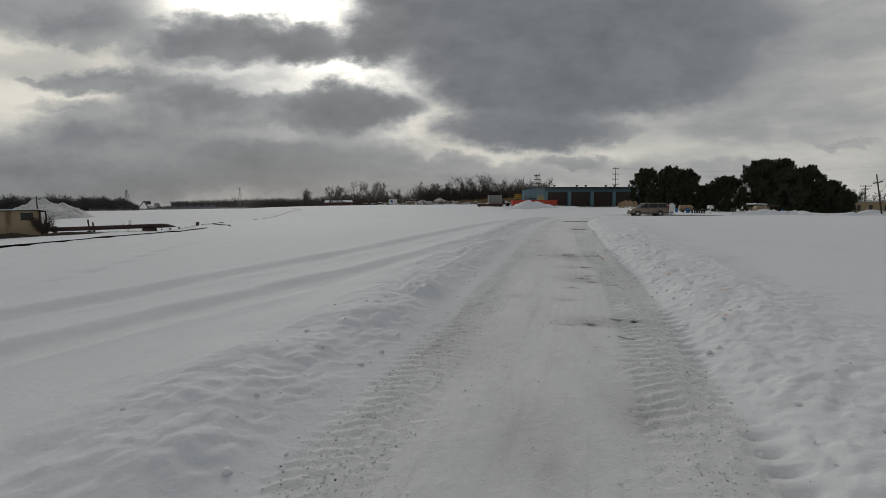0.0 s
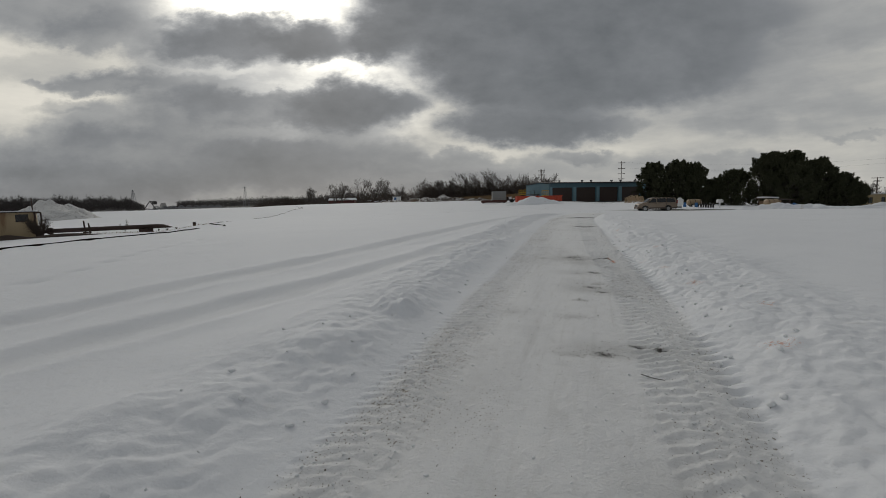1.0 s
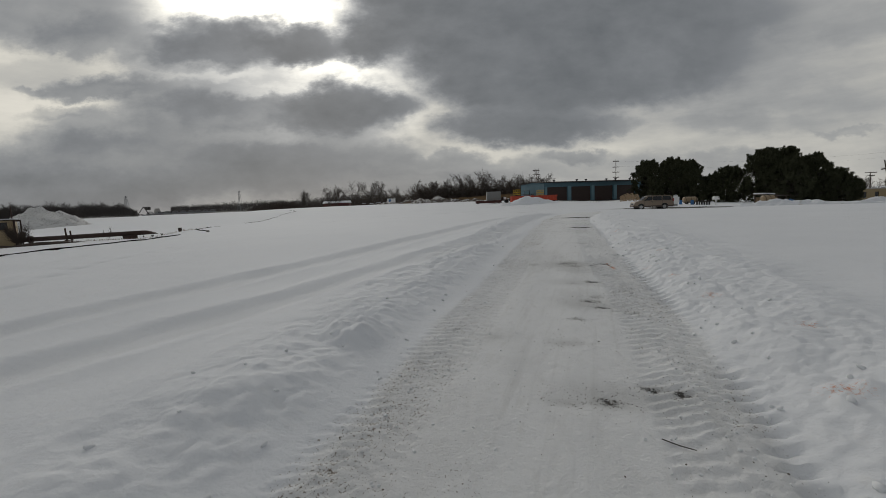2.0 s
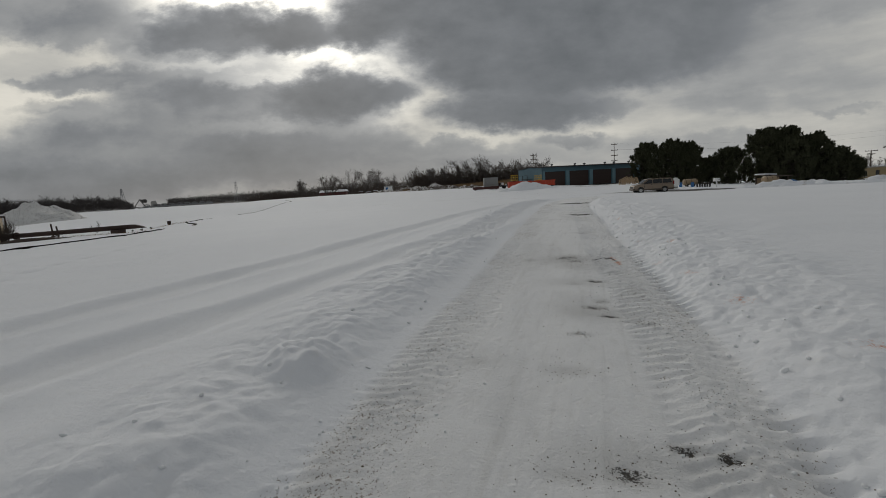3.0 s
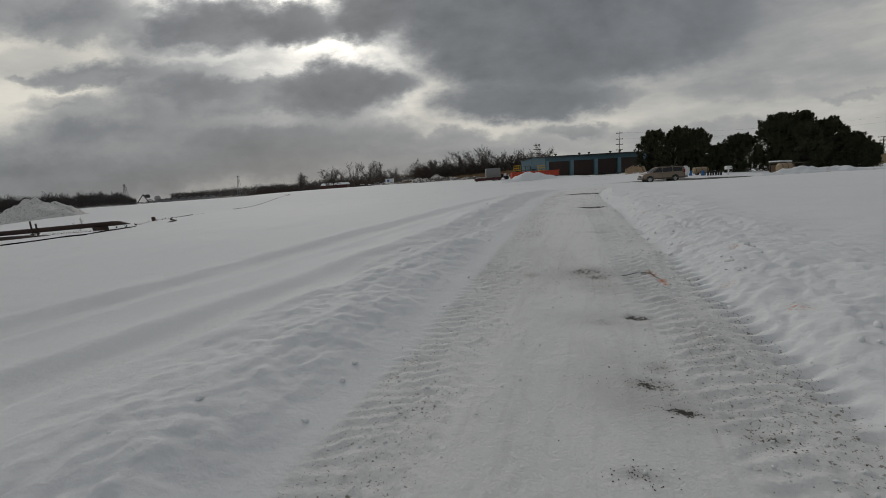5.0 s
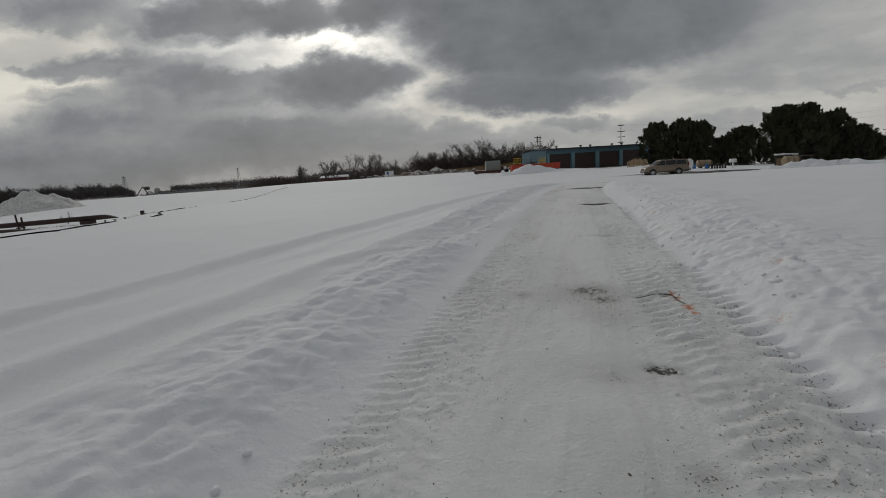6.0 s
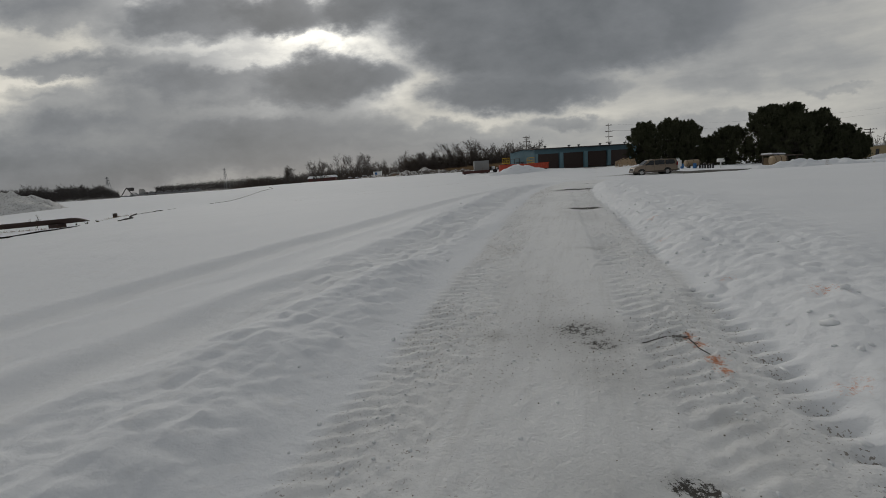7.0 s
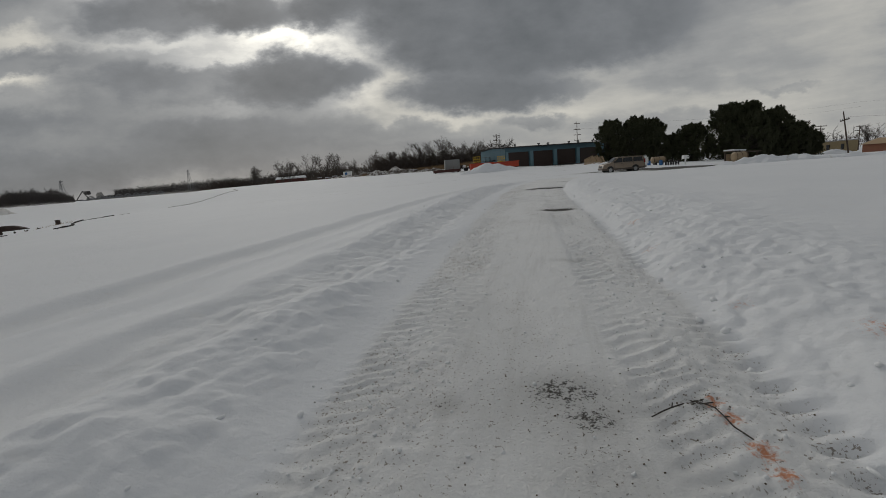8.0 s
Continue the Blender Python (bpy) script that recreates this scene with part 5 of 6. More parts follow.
utility_pole(53.5, 107.7, -1.9, 8.3, ((1.6, 0.9),), "leaning dark timber utility pole by the yard", lean=-12.0)
utility_pole(88.0, 187.5, -2.6, 8.8, ((0.3, 2.0), (1.3, 1.3)), "timber utility pole with wide crossarms beyond the brick building", r=0.2)
utility_pole(101.5, 192.0, -3, 8.2, ((0.4, 1.3), (1.7, 1.8), (3.2, 1.3)), "timber utility pole with wide crossarms beyond the brick building", r=0.2)
utility_pole(-62, 250, 0.3, 12.0, ((0.5, 1.1), (2.0, 1.1)), "distant timber utility pole among the bare trees")


def wire(a, b, sag, label, n=14):
    s = Soup()
    a, b = Vector(a), Vector(b)
    pts = [a.lerp(b, i / n) - Vector((0, 0, sag * 4 * (i / n) * (1 - i / n))) for i in range(n + 1)]
    for p, q in zip(pts, pts[1:]):
        s.tube(p, q, 0.013, 0.013, 4)
    tagged(s.link("overhead_wire", M_BLACK), label, "wire", "overhead wires")


W1 = "thin black overhead wire between the utility poles"
wire((53.0, 107.2, 5.2), (140, 120, 6.5), 1.5, W1)
wire((9.4, 171.5, 13.8), (101.5, 192, 13.0), 1.8, W1)
wire((9.4, 171.5, 11.9), (101.5, 192, 11.4), 1.8, W1)
wire((101.5, 192, 13.0), (240, 200, 14.0), 1.5, W1)

# ---- the shore to the left: shed, pipe, hose, heaps ----


def shed():
    t = thing("metal_shed", turn(-48.9, 22.8, -1.05, 58), "tan corrugated metal shed with rust stains and a dark window", "shed")
    W, D, H = 4.0, 3.0, 2.5
    for a in ((-2.5, 2.78, 0, 0.05, 0, H), (2.78, 3.62, 0, 0.05, 0, 1.75), (3.62, W, 0, 0.05, 0, H), (2.78, 3.62, 0, 0.05, 2.35, H), (W - 0.05, W, 0.05, D, 0, H), (-2.5, W, D, D + 0.05, 0, H), (-2.5, -2.45, 0.05, D, 0, H)):
        part("wall_panel", B(*a), M_TAN, t)
    for i in range(26):
        px = -2.45 + i * 0.2 if i < 25 else 3.8
        part("rib", B(px, px + 0.07, -0.035, -0.002, 0.02, H - 0.02), M_TAN, t)
    part("roof", B(-2.7, W + 0.15, -0.2, D + 0.2, H, H + 0.07), M_RUST, t, "rusty flat roof edge")
    part("snow_cover", B(-2.65, W + 0.1, -0.1, D + 0.1, H + 0.074, H + 0.17, bevel=0.03), M_PILE, t, "thin snow on the roof")
    w = part("window", B(2.78, 3.62, 0.012, 0.04, 1.75, 2.35), M_GLASS, t)
    part("frame", B(2.74, 3.66, -0.03, -0.001, 1.69, 1.75), M_RUST, w)
    part("base_skirt", B(-2.6, W + 0.3, -0.5, -0.1, -0.2, 0.22), M_SOIL, t, "dark earth along the foot")
    f = part("frame_post", B(W + 0.40, W + 0.50, -0.06, 0.06, 0, H), M_RUST, t)
    part("frame_beam", B(W, W + 0.50, -0.06, 0.06, H - 0.10, H + 0.02), M_RUST, f)
    part("corner_post", B(W - 0.02, W + 0.12, -0.08, -0.04, 0, H), M_RUST, t)
    part("flue", R((W - 0.1, 0.6, H), (W - 0.1, 0.6, H + 1.3), 0.05), M_RUST, t)


shed()


def polyline_tube(pts, r, n=10, r_end=None):
    s = Soup()
    for i, (p, q) in enumerate(zip(pts, pts[1:])):
        s.tube(Vector(p), Vector(q), r, r if r_end is None or i < len(pts) - 2 else r_end, n)
    return s


def big_pipe():
    a, b = Vector((-49.85, 25.43, -0.34)), Vector((-37.05, 30.18, -0.05))
    t = thing("dredge_pipe", turn(0, 0, 0), "long dark rusty steel pipe on props along the shore", "pipe")
    d = (b - a).normalized()
    bm = bmesh.new()
    rod(bm, a, b, 0.19, n=18)
    part("pipe", bm, M_RUST, t, "", True)
    # a nose cut on the slant at the free end
    bm = bmesh.new()
    r = bmesh.ops.create_cone(bm, cap_ends=True, segments=18, radius1=0.19, radius2=0.17, depth=1.5, matrix=Matrix.Translation(b + d * 0.75) @ d.to_track_quat("Z", "Y").to_matrix().to_4x4())
    for v in r["verts"]:
        if (v.co - b).dot(d) > 1.0:
            k = (v.co.z - b.z + 0.19) / 0.38
            v.co -= d * 1.1 * k
    part("nose", bm, M_RUST, t, "slanted open end")
    for f, rr in ((0.0, 0.34), (0.30, 0.30)):
        p = a.lerp(b, f)
        part("flange", R(p - d * 0.10, p + d * 0.10, rr, n=18), M_RUST, t)
    p = a.lerp(b, 0.10)
    part("bracket", B(p.x - 0.06, p.x + 0.06, p.y - 0.3, p.y + 0.3, p.z - 0.6, p.z + 0.45), M_RUST, t)
    # props
    for f, top in ((0.545, 0.78), (0.575, 0.55)):
        p = a.lerp(b, f)
        foot = gz(p.x, p.y)
        part("prop", R((p.x, p.y - 0.24, foot - 0.2), (p.x - 0.12, p.y - 0.24, p.z + top), 0.06), M_RUST, t)
    p = a.lerp(b, 0.55)
    part("crosspiece", R((p.x - 0.3, p.y - 0.3, p.z - 0.27), (p.x + 0.6, p.y - 0.2, p.z - 0.24), 0.05), M_RUST, t)
    q = a.lerp(b, 0.92)
    part("cradle", B(q.x - 0.5, q.x + 0.5, q.y - 0.3, q.y + 0.3, gz(q.x, q.y) - 0.1, q.z - 0.17), M_RUST, t)


big_pipe()


def hose():
    """The dark line that lies along the field's edge."""
    for i, (ya, yb, r) in enumerate(((3, 20.8, 0.055), (22.6, 33.0, 0.065), (33.05, 44, 0.035), (56, 110, 0.025))):
        pts = []
        n = int((yb - ya) / 0.4)
        for k in range(n + 1):
            y = ya + (yb - ya) * k / n
            x = float(np.interp(y, EDGE_Y, EDGE_X)) + 1.7 * max(0.0, min(1.0, (30 - y) / 8)) * (i == 1) + 0.10 * math.sin(y * 1.3) + 0.3 * noise.noise(Vector((y * 0.25, 3, 0)))
            pts.append((x, y, gz(x, y) + r * 0.5 + 0.04 * noise.noise(Vector((y * 0.9, 0, 0)))))
        ob = polyline_tube(pts, r, 8).link("hose", M_HOSE)
        tagged(ob, "black hose half sunk in snow along the shore", "hose", "hoses along the shore")


hose()


def soil_bank():
    s = Soup()
    rng = random.Random(5)
    for k in range(900):
        y = rng.uniform(22, 32)
        x = -49 + (y - 25) * 2.4 + rng.uniform(-0.6, 0.6)
        p = Vector((x, y - 1.0, gz(x, y - 1.0)))
        s.blade(p, Vector((rng.uniform(-0.1, 0.1), rng.uniform(-0.1, 0.1), rng.uniform(0.06, 0.2))), 0.015, Vector((1, 0, 0)))
    tagged(s.link("dry_grass", M_GRASS), "tufts of dry brown grass along the pipe", "grass", "", "stuff")


soil_bank()
mound("soil_ridge", -45.0, 24.7, 6.2, 0.6, 0.42, 51, "low ridge of bare dark soil below the pipe", M_SOIL, 20, 0.5, 30, ((-0.4, 0, 0.7, 1), (0.4, 0, 0.7, 0.8)), category="soil")


def shrub(x, y, h, seed, label="leafless brown shrub sticking out of the snow", group="shrubs", n=14):
    rng = random.Random(seed)
    t = thing("shrub", turn(x, y, gz(x, y) - 0.03), label, "shrub", group)
    s = Soup()
    for i in range(n):
        a = rng.uniform(0, 2 * math.pi)
        d = Vector((math.cos(a) * 0.5, math.sin(a) * 0.5, 1)).normalized()
        grow(s, s, rng, Vector((0, 0, 0)), d, h * rng.uniform(0.5, 0.9), 0.02, 1, 0.8, 0.02, 0.012)
    s.link("stems", M_TWIG2, t)


shrub(-46.0, 26.0, 1.7, 1, "dense leafless brown shrub against the tan shed", n=60)
shrub(-42.5, 31.0, 1.0, 2, n=4)
for k in range(5):
    shrub(-40.5 + 0.8 * k, 31.0 + 0.3 * k, 0.22, 30 + k, "thin dry weed stalks in the snow by the pipe", "weeds by the pipe", 8)


def crate(x, y):
    t = thing("crate", turn(x, y, gz(x, y), HEAD), "small dark rusty box standing alone on the snow", "box")
    part("box", B(-0.11, 0.11, -0.11, 0.11, 0.08, 0.34, bevel=0.02), M_RUST, t)
    part("lid", B(-0.12, 0.12, -0.12, 0.12, 0.344, 0.36), M_BLACK, t)
    part("foot", B(-0.09, 0.09, -0.09, 0.09, -0.1, 0.08), M_BLACK, t)


crate(-34.0, 31.3)

mound("sand_mound", -262.5, 149, 23, 21, 12.6, 31, "steep grey heap of sand dusted with snow", M_SAND, 20, 0.25, 60, ((0, 0, 1.0, 1), (-0.6, 0.1, 0.5, 0.5), (0.55, -0.1, 0.6, 0.30)), category="heap")
mound("sand_mound", -236, 172, 24, 7, 2.6, 32, "low row of snowy sand heaps on the shore", M_SAND, 20, 0.5, 50, ((-0.6, 0, 0.5, 1), (0, 0, 0.5, 0.7), (0.55, 0, 0.5, 0.6)), category="heap")
mound("sand_mound", -300, 128, 26, 12, 4.0, 33, "low row of snowy sand heaps on the shore", M_SAND, 20, 0.4, 40, ((0, 0, 0.8, 1),), category="heap")


def lattice_tower(x, y, z, h, w, label):
    t = thing("lattice_tower", turn(x, y, z), label, "tower", "lattice towers")
    for sx in (-1, 1):
        for sy in (-1, 1):
            part("leg", R((sx * w, sy * w, 0), (sx * w * 0.12, sy * w * 0.12, h), 0.35, 0.22, 4), M_STEELFAR, t)
    for i in range(7):
        f0, f1 = i / 7, (i + 1) / 7
        a, b = w * (1 - 0.88 * f0), w * (1 - 0.88 * f1)
        for sx in (-1, 1):
            part("brace", R((sx * a, -a, h * f0), (-sx * b, -b, h * f1), 0.18, n=4), M_STEELFAR, t)
    for f in (0.72, 0.84, 0.95):
        part("crossarm", R((-w * 1.1, 0, h * f), (w * 1.1, 0, h * f), 0.22, n=4), M_STEELFAR, t)


lattice_tower(-696, 506, -0.5, 33, 4.2, "distant grey lattice power tower above bare woods")
lattice_tower(-676, 723, -0.5, 43, 4.0, "slim distant grey lattice mast above the woods")


def bridge():
    t = thing("truss_bridge", turn(0, 0, 0), "distant grey steel truss bridge with a raised bascule", "bridge")
    a, b = Vector((-762, 588, 2.4)), Vector((-728, 712, 3.0))
    part("deck", R(a, b, 1.1, n=4), M_STEELFAR, t)
    spans = [(i / 9, (i + 0.9) / 9, 4.4) for i in range(9)]
    for f0, f1, h in spans:
        n = 6
        for i in range(n):
            p, q = a.lerp(b, f0 + (f1 - f0) * i / n), a.lerp(b, f0 + (f1 - f0) * (i + 1) / n)
            hp, hq = h * math.sin(math.pi * i / n) ** 0.6, h * math.sin(math.pi * (i + 1) / n) ** 0.6 if i + 1 < n else 0
            part("top_chord", R(p + Vector((0, 0, hp)), q + Vector((0, 0, hq)), 0.6, n=4), M_STEELFAR, t)
            part("brace", R(p if i % 2 else p + Vector((0, 0, hp)), q + Vector((0, 0, hq)) if i % 2 else q, 0.4, n=4), M_STEELFAR, t)
        p = a.lerp(b, f0)
        part("pier", B(p.x - 2, p.x + 2, p.y - 2, p.y + 2, -3, 1.4), M_CONCRETE, t)
    # the raised leaf and its counterweight frame
    bp = Vector((-768, 588, 0))
    for p, q in (((-16, 0, 2), (0, 0, 16)), ((0, 0, 16), (14, 0, 1)), ((-16, 0, 2), (-2, 0, 2)), ((0, 0, 16), (10, 0, 14))):
        part("bascule_frame", R(bp + Vector(p), bp + Vector(q), 0.9, n=4), M_DARKTRIM, t)
    part("counterweight", B(bp.x + 7, bp.x + 15, bp.y - 3, bp.y + 3, 10, 16, bevel=1.0), M_DARKTRIM, t)
    part("pier", B(bp.x - 3, bp.x + 16, bp.y - 3, bp.y + 3, -3, 2.0), M_STEELFAR, t)


bridge()
wt_ = thing("water_tower", turn(-1390, 1110, -1), "pale distant tower block beyond the river", "tower")
part("shaft", B(-7, 7, -7, 7, 0, 19, bevel=1.0), M_CONCRETE, wt_)
part("top", B(-5, 5, -5, 5, 19, 23), M_CONCRETE, wt_)

# ---- the woods round the horizon ----
rng = random.Random(77)
woods("far_woods", line_points(rng, (-660, 240), (-440, 331), 800, 50, k=(0.8, 1.1), z=-0.8, shape=lambda f: (1.0 - 0.24 * f) * min(1, 0.5 + (1 - f) * 7) * (0.9 + 0.12 * math.sin(f * 61) * math.sin(f * 23))), 20, 25, 101, M_FAR, "distant belt of bare grey-brown woods beyond the ice", 0.11, 15)
woods("far_woods", line_points(rng, (-930, 780), (-540, 690), 560, 60, k=(0.75, 1.0), z=-0.5), 20, 26, 102, M_FAR, "distant belt of bare woods across the river", 0.13, 13)
woods("far_woods", line_points(rng, (-1500, 1190), (-930, 780), 160, 60, k=(0.6, 0.9), z=-0.5), 10, 14, 108, M_FAR, "distant belt of bare woods across the river", 0.3, 8)
woods("far_woods", line_points(rng, (-540, 690), (-200, 420), 420, 60, k=(0.7, 1.0), z=-0.3), 17, 23, 103, M_FAR, "distant bare woods behind the shore", 0.10, 14)
woods("scrub", line_points(rng, (-222, 242), (-178, 256), 340, 25, k=(0.7, 1.0), shape=lambda f: 0.45 + 0.55 * math.sin(math.pi * min(1, f * 1.05)) ** 0.7), 11, 13, 104, M_TWIG2, "dense brown leafless scrub on the shore", 0.06, 10, "scrub")
woods("scrub", line_points(rng, (-180, 255), (-30, 255), 620, 50, k=(0.5, 1.0)), 7, 11, 105, M_TWIG2, "tangled leafless scrub behind the trees", 0.075, 13, "scrub")
woods("scrub", line_points(rng, (-74, 186), (-18, 204), 640, 25, k=(0.45, 1.0)), 7, 11.5, 106, M_TWIG2, "leafless thicket behind the snowy heaps", 0.07, 15, "scrub")
woods("scrub", line_points(rng, (-18, 204), (60, 215), 120, 20, k=(0.6, 1.0)), 4, 8, 109, M_TWIG2, "leafless thicket behind the garage", 0.05, 9, "scrub")
woods("scrub", line_points(rng, (62, 195), (190, 205), 220, 40, k=(0.6, 1.0), z=-2.4), 5, 9.5, 107, M_TWIG2, "leafless thicket behind the brick building", 0.06, 9, "scrub")
for x, y, h, seed, stems in ((-152.4, 212.6, 10.5, 1, 3), (-139.5, 217, 12.5, 2, 2), (-135, 218, 12.5, 3, 2), (-126, 221.4, 15.5, 4, 1), (-117.5, 224, 13.5, 5, 2), (-112, 226, 13.5, 6, 1), (-107, 238, 11, 7, 1), (-98, 241, 10, 8, 1), (-90, 244, 9, 9, 1)):
    bare_tree(x, y, h, seed, stems)
for x, y, h, seed in ((-66, 189, 9.0, 21), (-60, 191, 9.5, 22), (-54, 193, 11.5, 23), (-48, 194.5, 12.5, 24), (-43, 196, 12.5, 25), (-38, 198, 10.5, 26), (-33, 200, 10, 27), (-27, 202, 11, 28), (-20, 190, 11, 29), (22, 196, 9.5, 30), (28, 198, 8, 31)):
    bare_tree(x, y, h * 1.08, seed, 1 + seed % 2)
for x, y, h, seed in ((21.5, 126, 8.0, 41), (24.5, 128, 8.5, 42), (70, 172, 7.5, 43), (82, 178, 7, 44), (115, 185, 9, 45), (95, 176, 7, 46)):
    bare_tree(x, y, h, seed, 2, "leafless tree rising behind the pines" if x < 50 else "leafless tree beyond the yellow brick building", z=None if x < 50 else -2.2)


def red_barn():
    t = thing("red_shed", turn(-149.0, 226.0, gz(-142.0, 226.0), HEAD), "low red shed with a snow-covered roof among trees", "shed")
    W, D, H = 15, 6, 3.0
    bm = bmesh.new()
    box(bm, 0, W, 0, 0.2, 0, H), box(bm, 0, 0.2, 0.2, D, 0, H), box(bm, W - 0.2, W, 0.2, D, 0, H), box(bm, 0, W, D, D + 0.2, 0, H)
    part("wall", bm, M_REDBARN, t)
    bm = bmesh.new()
    vs = [bm.verts.new(c) for c in ((-0.4, -0.4, H), (W + 0.4, -0.4, H), (W + 0.4, D + 0.6, H), (-0.4, D + 0.6, H), (-0.4, D / 2, H + 1.3), (W + 0.4, D / 2, H + 1.3))]
    for f in ((0, 1, 5, 4), (2, 3, 4, 5), (0, 4, 3), (1, 2, 5), (0, 3, 2, 1)):
        bm.faces.new([vs[i] for i in f])
    part("roof", bm, M_PILE, t, "roof under snow")
    for x in (2.5, 6.5, 10.5):
        part("door", B(x, x + 1.8, -0.06, -0.004, 0, 2.1), M_MAROON, t)


red_barn()


def site_cabin():
    t = thing("site_cabin", turn(-86.4, 182, gz(-86.4, 182), HEAD), "small white site cabin with a blue door", "cabin")
    part("wall", B(0, 3.4, 0, 2.4, 0.15, 2.5), M_WHITE, t)
    part("roof", B(-0.15, 3.55, -0.15, 2.55, 2.504, 2.65), M_GREY, t)
    part("door", B(0.7, 1.7, -0.06, -0.004, 0.2, 2.2), M_BARREL, t, "blue door")
    part("skid", B(0.1, 3.3, 0.2, 2.2, 0, 0.15), M_BLACK, t)


site_cabin()


def junk(x, y, seed, n):
    rng = random.Random(seed)
    for k in range(n):
        px, py = x + k * rng.uniform(2.2, 3.6), y + k * 0.9 + rng.uniform(-1, 1)
        w, h = rng.uniform(1.2, 2.6), rng.uniform(0.6, 1.3)
        t = thing("scrap_heap", turn(px, py, gz(px, py) - 0.05, HEAD + rng.uniform(-20, 20)), "snow-dusted heap of scrap at the shore", "scrap", "scrap heaps")
        for j in range(4):
            a = rng.uniform(0, w)
            part("piece", B(a, a + rng.uniform(0.4, 1.2), rng.uniform(0, 0.4), rng.uniform(0.6, 1.4), 0 if j < 2 else h * 0.5, h * rng.uniform(0.55, 1.0), bevel=0.05), (M_REDBARN, M_RUST, M_GREY, M_BLACK)[rng.randrange(4)], t)
        part("snow_cover", B(0, w, 0.1, 1.2, h, h + 0.22, bevel=0.09), M_PILE, t)


junk(-172, 205, 3, 8)
junk(-116, 212, 5, 6)
junk(-100, 190, 6, 4)
# dirt and snow heaps before the thicket
mound("rubble_mound", -48.5, 142, 9.5, 3.0, 1.45, 41, "heap of rubble and soil under patchy snow", M_RUBBLE, HEAD, 0.9, 60, ((-0.5, 0, 0.5, 0.9), (0, 0, 0.55, 1), (0.45, 0, 0.5, 0.8)), category="heap")
mound("rubble_mound", -36.5, 138, 5.0, 2.2, 1.0, 42, "heap of rubble and soil under patchy snow", M_RUBBLE, HEAD, 0.9, 40, ((-0.2, 0, 0.6, 1), (0.4, 0, 0.6, 0.8)), category="heap")
mound("rubble_mound", -66, 150, 9, 2.5, 1.0, 43, "low rubble bank under patchy snow", M_RUBBLE, HEAD, 0.9, 46, ((-0.4, 0, 0.6, 0.8), (0.3, 0, 0.6, 1)), category="heap")
mound("snow_mound", -190, 236, 9, 4, 2.0, 44, "far white snow heap on the shore", M_PILE, 0, 0.4, 26, ((-0.4, 0, 0.6, 0.7), (0.4, 0, 0.6, 1)), group="ploughed snow heaps")


def brush(x, y, w, n, h, seed, label):
    """Tangled dead stalks on the rubble."""
    rng = random.Random(seed)
    s = Soup()
    for k in range(n):
        px, py = x + rng.uniform(-w, w), y + rng.uniform(-1.5, 1.5) + (rng.uniform(-w, w)) * 0.3
        z = gz(px, py) + rng.uniform(0.0, h * 0.7)
        p = Vector((px, py, z))
        s.tube(p, p + Vector((rng.uniform(-0.8, 0.8), rng.uniform(-0.3, 0.3), rng.uniform(0.05, 0.6))), 0.03, 0.015, 3)
    tagged(s.link("dead_brush", M_TWIG2), label, "brush", "", "stuff")


brush(-48.5, 139.5, 9, 420, 1.5, 3, "tangled dead stalks and branches on the snowy rubble")
brush(-66, 148, 9, 260, 0.9, 4, "tangled dead stalks and branches on the snowy rubble")
brush(-36.5, 136.2, 4.5, 150, 0.9, 5, "tangled dead stalks and branches on the snowy rubble")


def grass_belt():
    s = Soup()
    rng = random.Random(9)
    for k in range(5200):
        f = rng.random()
        x, y = -62 + 38 * f + rng.uniform(-1, 1), 146 + 3 * f + rng.uniform(0, 9)
        d = Vector((rng.uniform(-0.3, 0.3), rng.uniform(-0.2, 0.2), rng.uniform(0.9, 2.3) * (0.4 + 0.6 * f)))
        s.blade(Vector((x, y, gz(x, 146) - 0.05)), d, 0.09, Vector((1, 0, 0)))
    tagged(s.link("tall_grass", M_GRASS), "tall dry brown grass behind the rubble heaps", "grass", "", "stuff")


grass_belt()

# ---- small things on the road ----


def twig(paths, label):
    s = Soup()
    for path, r in paths:
        for (x, y), (x2, y2) in zip(path, path[1:]):
            s.tube(Vector((x, y, gz(x, y) + 0.010)), Vector((x2, y2, gz(x2, y2) + 0.010)), r, r * 0.85, 6)
    tagged(s.link("fallen_twig", M_BARK), label, "twig", "fallen twigs")


twig((([(0.09, 9.80), (0.12, 9.845), (0.15, 9.865), (0.19, 9.895), (0.24, 9.905)], 0.0034), ([(0.19, 9.895), (0.20, 9.93)], 0.003)), "curved dark broken twig lying on packed snow")
twig((([(0.33, 9.935), (0.355, 9.88), (0.37, 9.82), (0.385, 9.76), (0.425, 9.68)], 0.0032), ([(0.37, 9.82), (0.395, 9.83)], 0.0028), ([(0.28, 9.96), (0.33, 9.935), (0.37, 9.95)], 0.003)), "forked dark twig with bark crumbs on packed snow")
twig((([(0.47, 4.62), (0.55, 4.60), (0.62, 4.55)], 0.003),), "thin pale twig lying on packed snow")


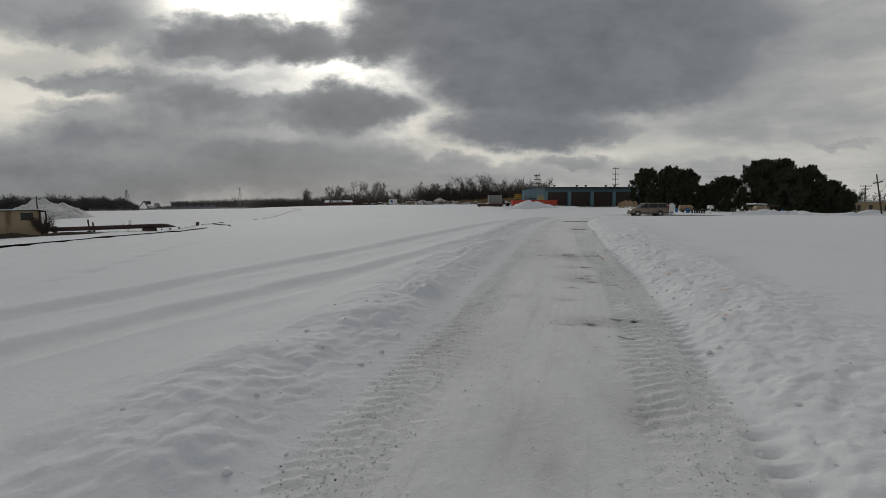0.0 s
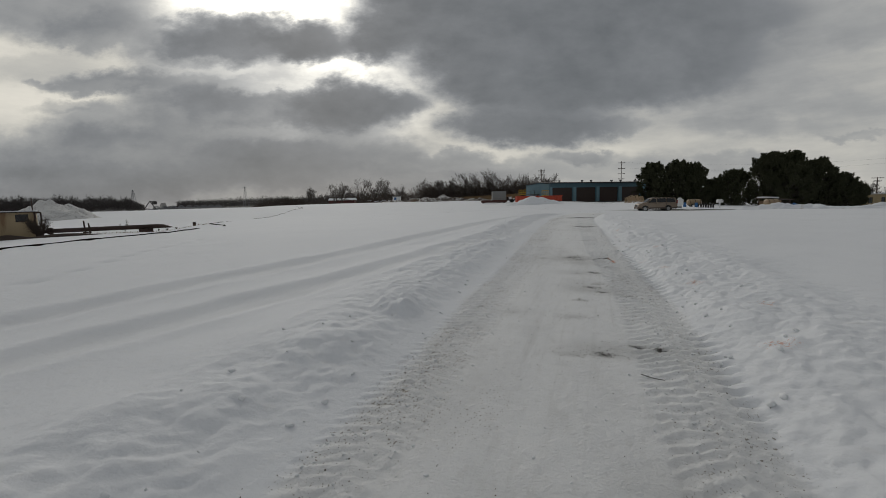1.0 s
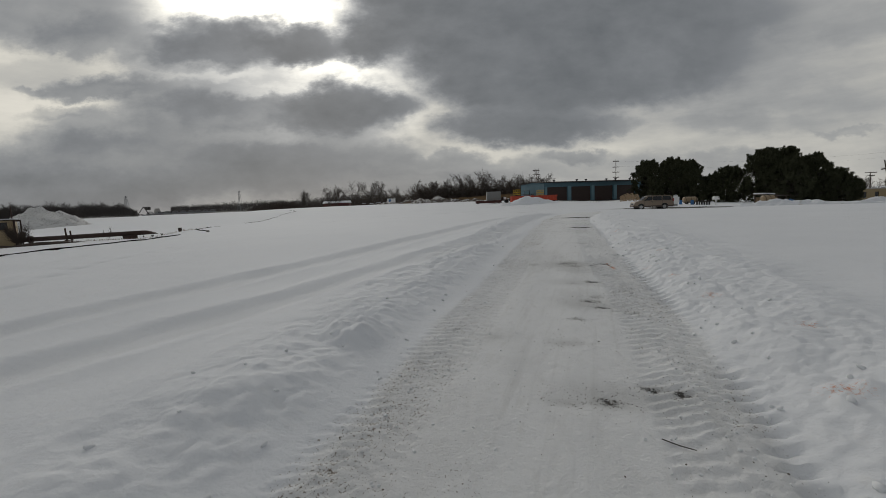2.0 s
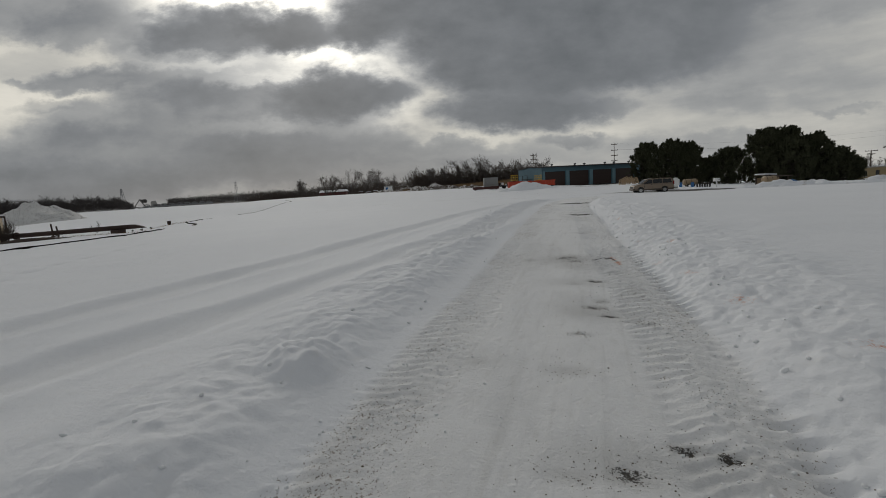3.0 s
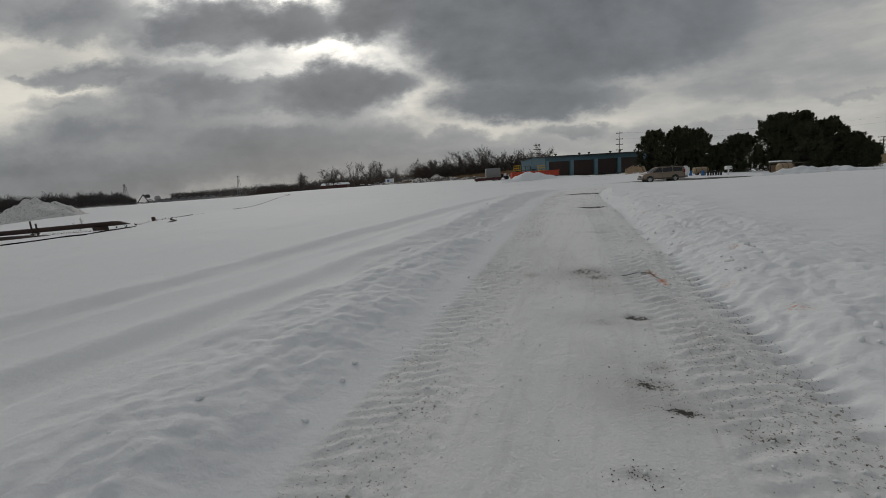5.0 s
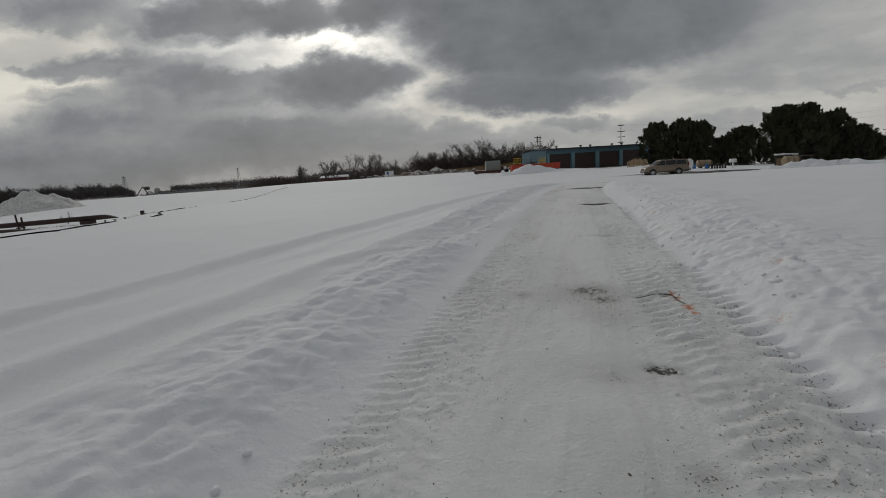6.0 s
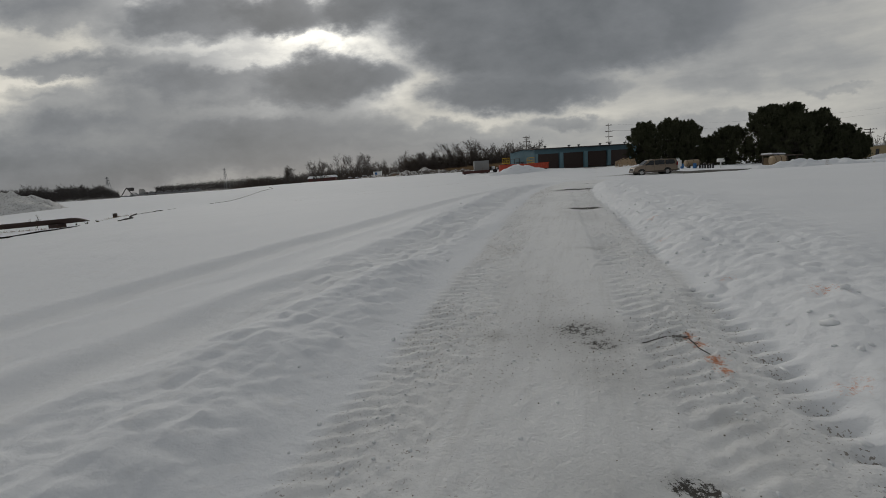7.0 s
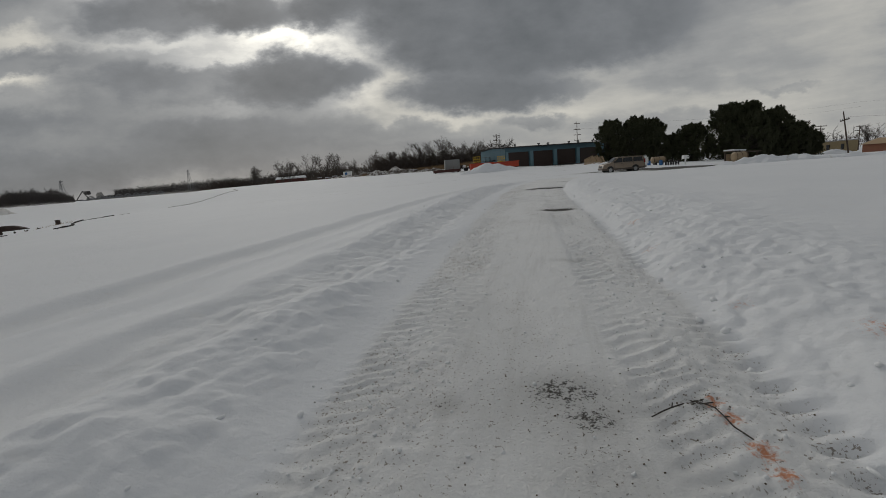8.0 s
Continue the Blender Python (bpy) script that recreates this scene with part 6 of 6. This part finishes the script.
def scatter(name, count, seed, spot, size, material, label, category, squash=0.7):
    """Many little uneven lumps lying on the snow, as one object."""
    rng = random.Random(seed)
    b = bmesh.new()
    bmesh.ops.create_icosphere(b, subdivisions=1, radius=1)
    unit = [v.co.copy() for v in b.verts]
    faces = [[v.index for v in f.verts] for f in b.faces]
    b.free()
    pos = np.array([spot(rng) for _ in range(count)])
    hs = ground(pos[:, 0], pos[:, 1])[0]
    V, F = [], []
    for (x, y), z in zip(pos, hs):
        s = rng.uniform(*size) * (1.7 if rng.random() < 0.04 and material is M_CRUMB else 1)
        m = Euler((rng.uniform(0, 6), rng.uniform(0, 6), rng.uniform(0, 6))).to_matrix()
        k = len(V)
        st = (rng.uniform(0.7, 1.5), rng.uniform(0.6, 1.1), rng.uniform(0.5, 0.9))
        for u in unit:
            w = m @ Vector((u.x * st[0], u.y * st[1], u.z * st[2])) * s * rng.uniform(0.75, 1.2)
            V.append((x + w.x, y + w.y, z + w.z * squash + s * 0.25))
        F += [[k + i for i in f] for f in faces]
    me = bpy.data.meshes.new(name)
    me.from_pydata(V, [], F)
    me.materials.append(material)
    if material is M_CLOD:
        me.polygons.foreach_set("use_smooth", [True] * len(me.polygons))
    tagged(new(name, me), label, category, "", "stuff")


def on_road(rng):
    y = 1.6 + 24 * rng.random() ** 1.6
    if rng.random() < 0.85:
        c = track_left(y) if rng.random() < 0.55 else track_right(y)
        return c + rng.gauss(0, 0.17), y
    cx, hw = float(road_cx(y)), float(road_hw(y))
    return cx + rng.uniform(-hw, hw), y


def at_spots(rng):
    px, py, rx, ry, w = rng.choice((SPOTS + SPOTS2)[:13] + ((-0.27, 9.9, 0.3, 0.25, 1), (-0.2, 9.7, 0.35, 0.3, 1)))
    return px + rng.gauss(0, rx * 0.9), py + rng.gauss(0, ry * 1.1)


def on_right_bank(rng):
    y = 1.8 + 26 * rng.random() ** 1.3
    return float(road_cx(y) + road_hw(y)) + abs(rng.gauss(0.25, 0.38)), y


def on_left_bank(rng):
    y = 1.8 + 26 * rng.random() ** 1.3
    return float(road_cx(y) - road_hw(y)) - abs(rng.gauss(0.55, 0.4)), y


scatter("dirt_crumbs", 2800, 61, on_road, (0.0014, 0.0045), M_CRUMB, "dark crumbs of soil and gravel on packed snow", "gravel")
scatter("dirt_crumbs", 900, 62, at_spots, (0.0014, 0.005), M_CRUMB, "dark crumbs of soil round the bare patches", "gravel")
scatter("snow_clods", 110, 63, on_right_bank, (0.010, 0.035), M_CLOD, "broken clods of snow on the ploughed bank", "snow")
scatter("snow_clods", 50, 64, on_left_bank, (0.010, 0.03), M_CLOD, "broken clods of snow on the ploughed bank", "snow")
scatter("snow_clods", 1800, 65, on_road, (0.004, 0.014), M_CLOD, "small crumbs of snow on the road", "snow")

# ---- the plan's units to metres ----
for ob in scene.objects:
    if ob.parent is None and ob.type in ("MESH", "EMPTY"):
        ob.matrix_world = Matrix.Scale(UNIT, 4) @ ob.matrix_basis
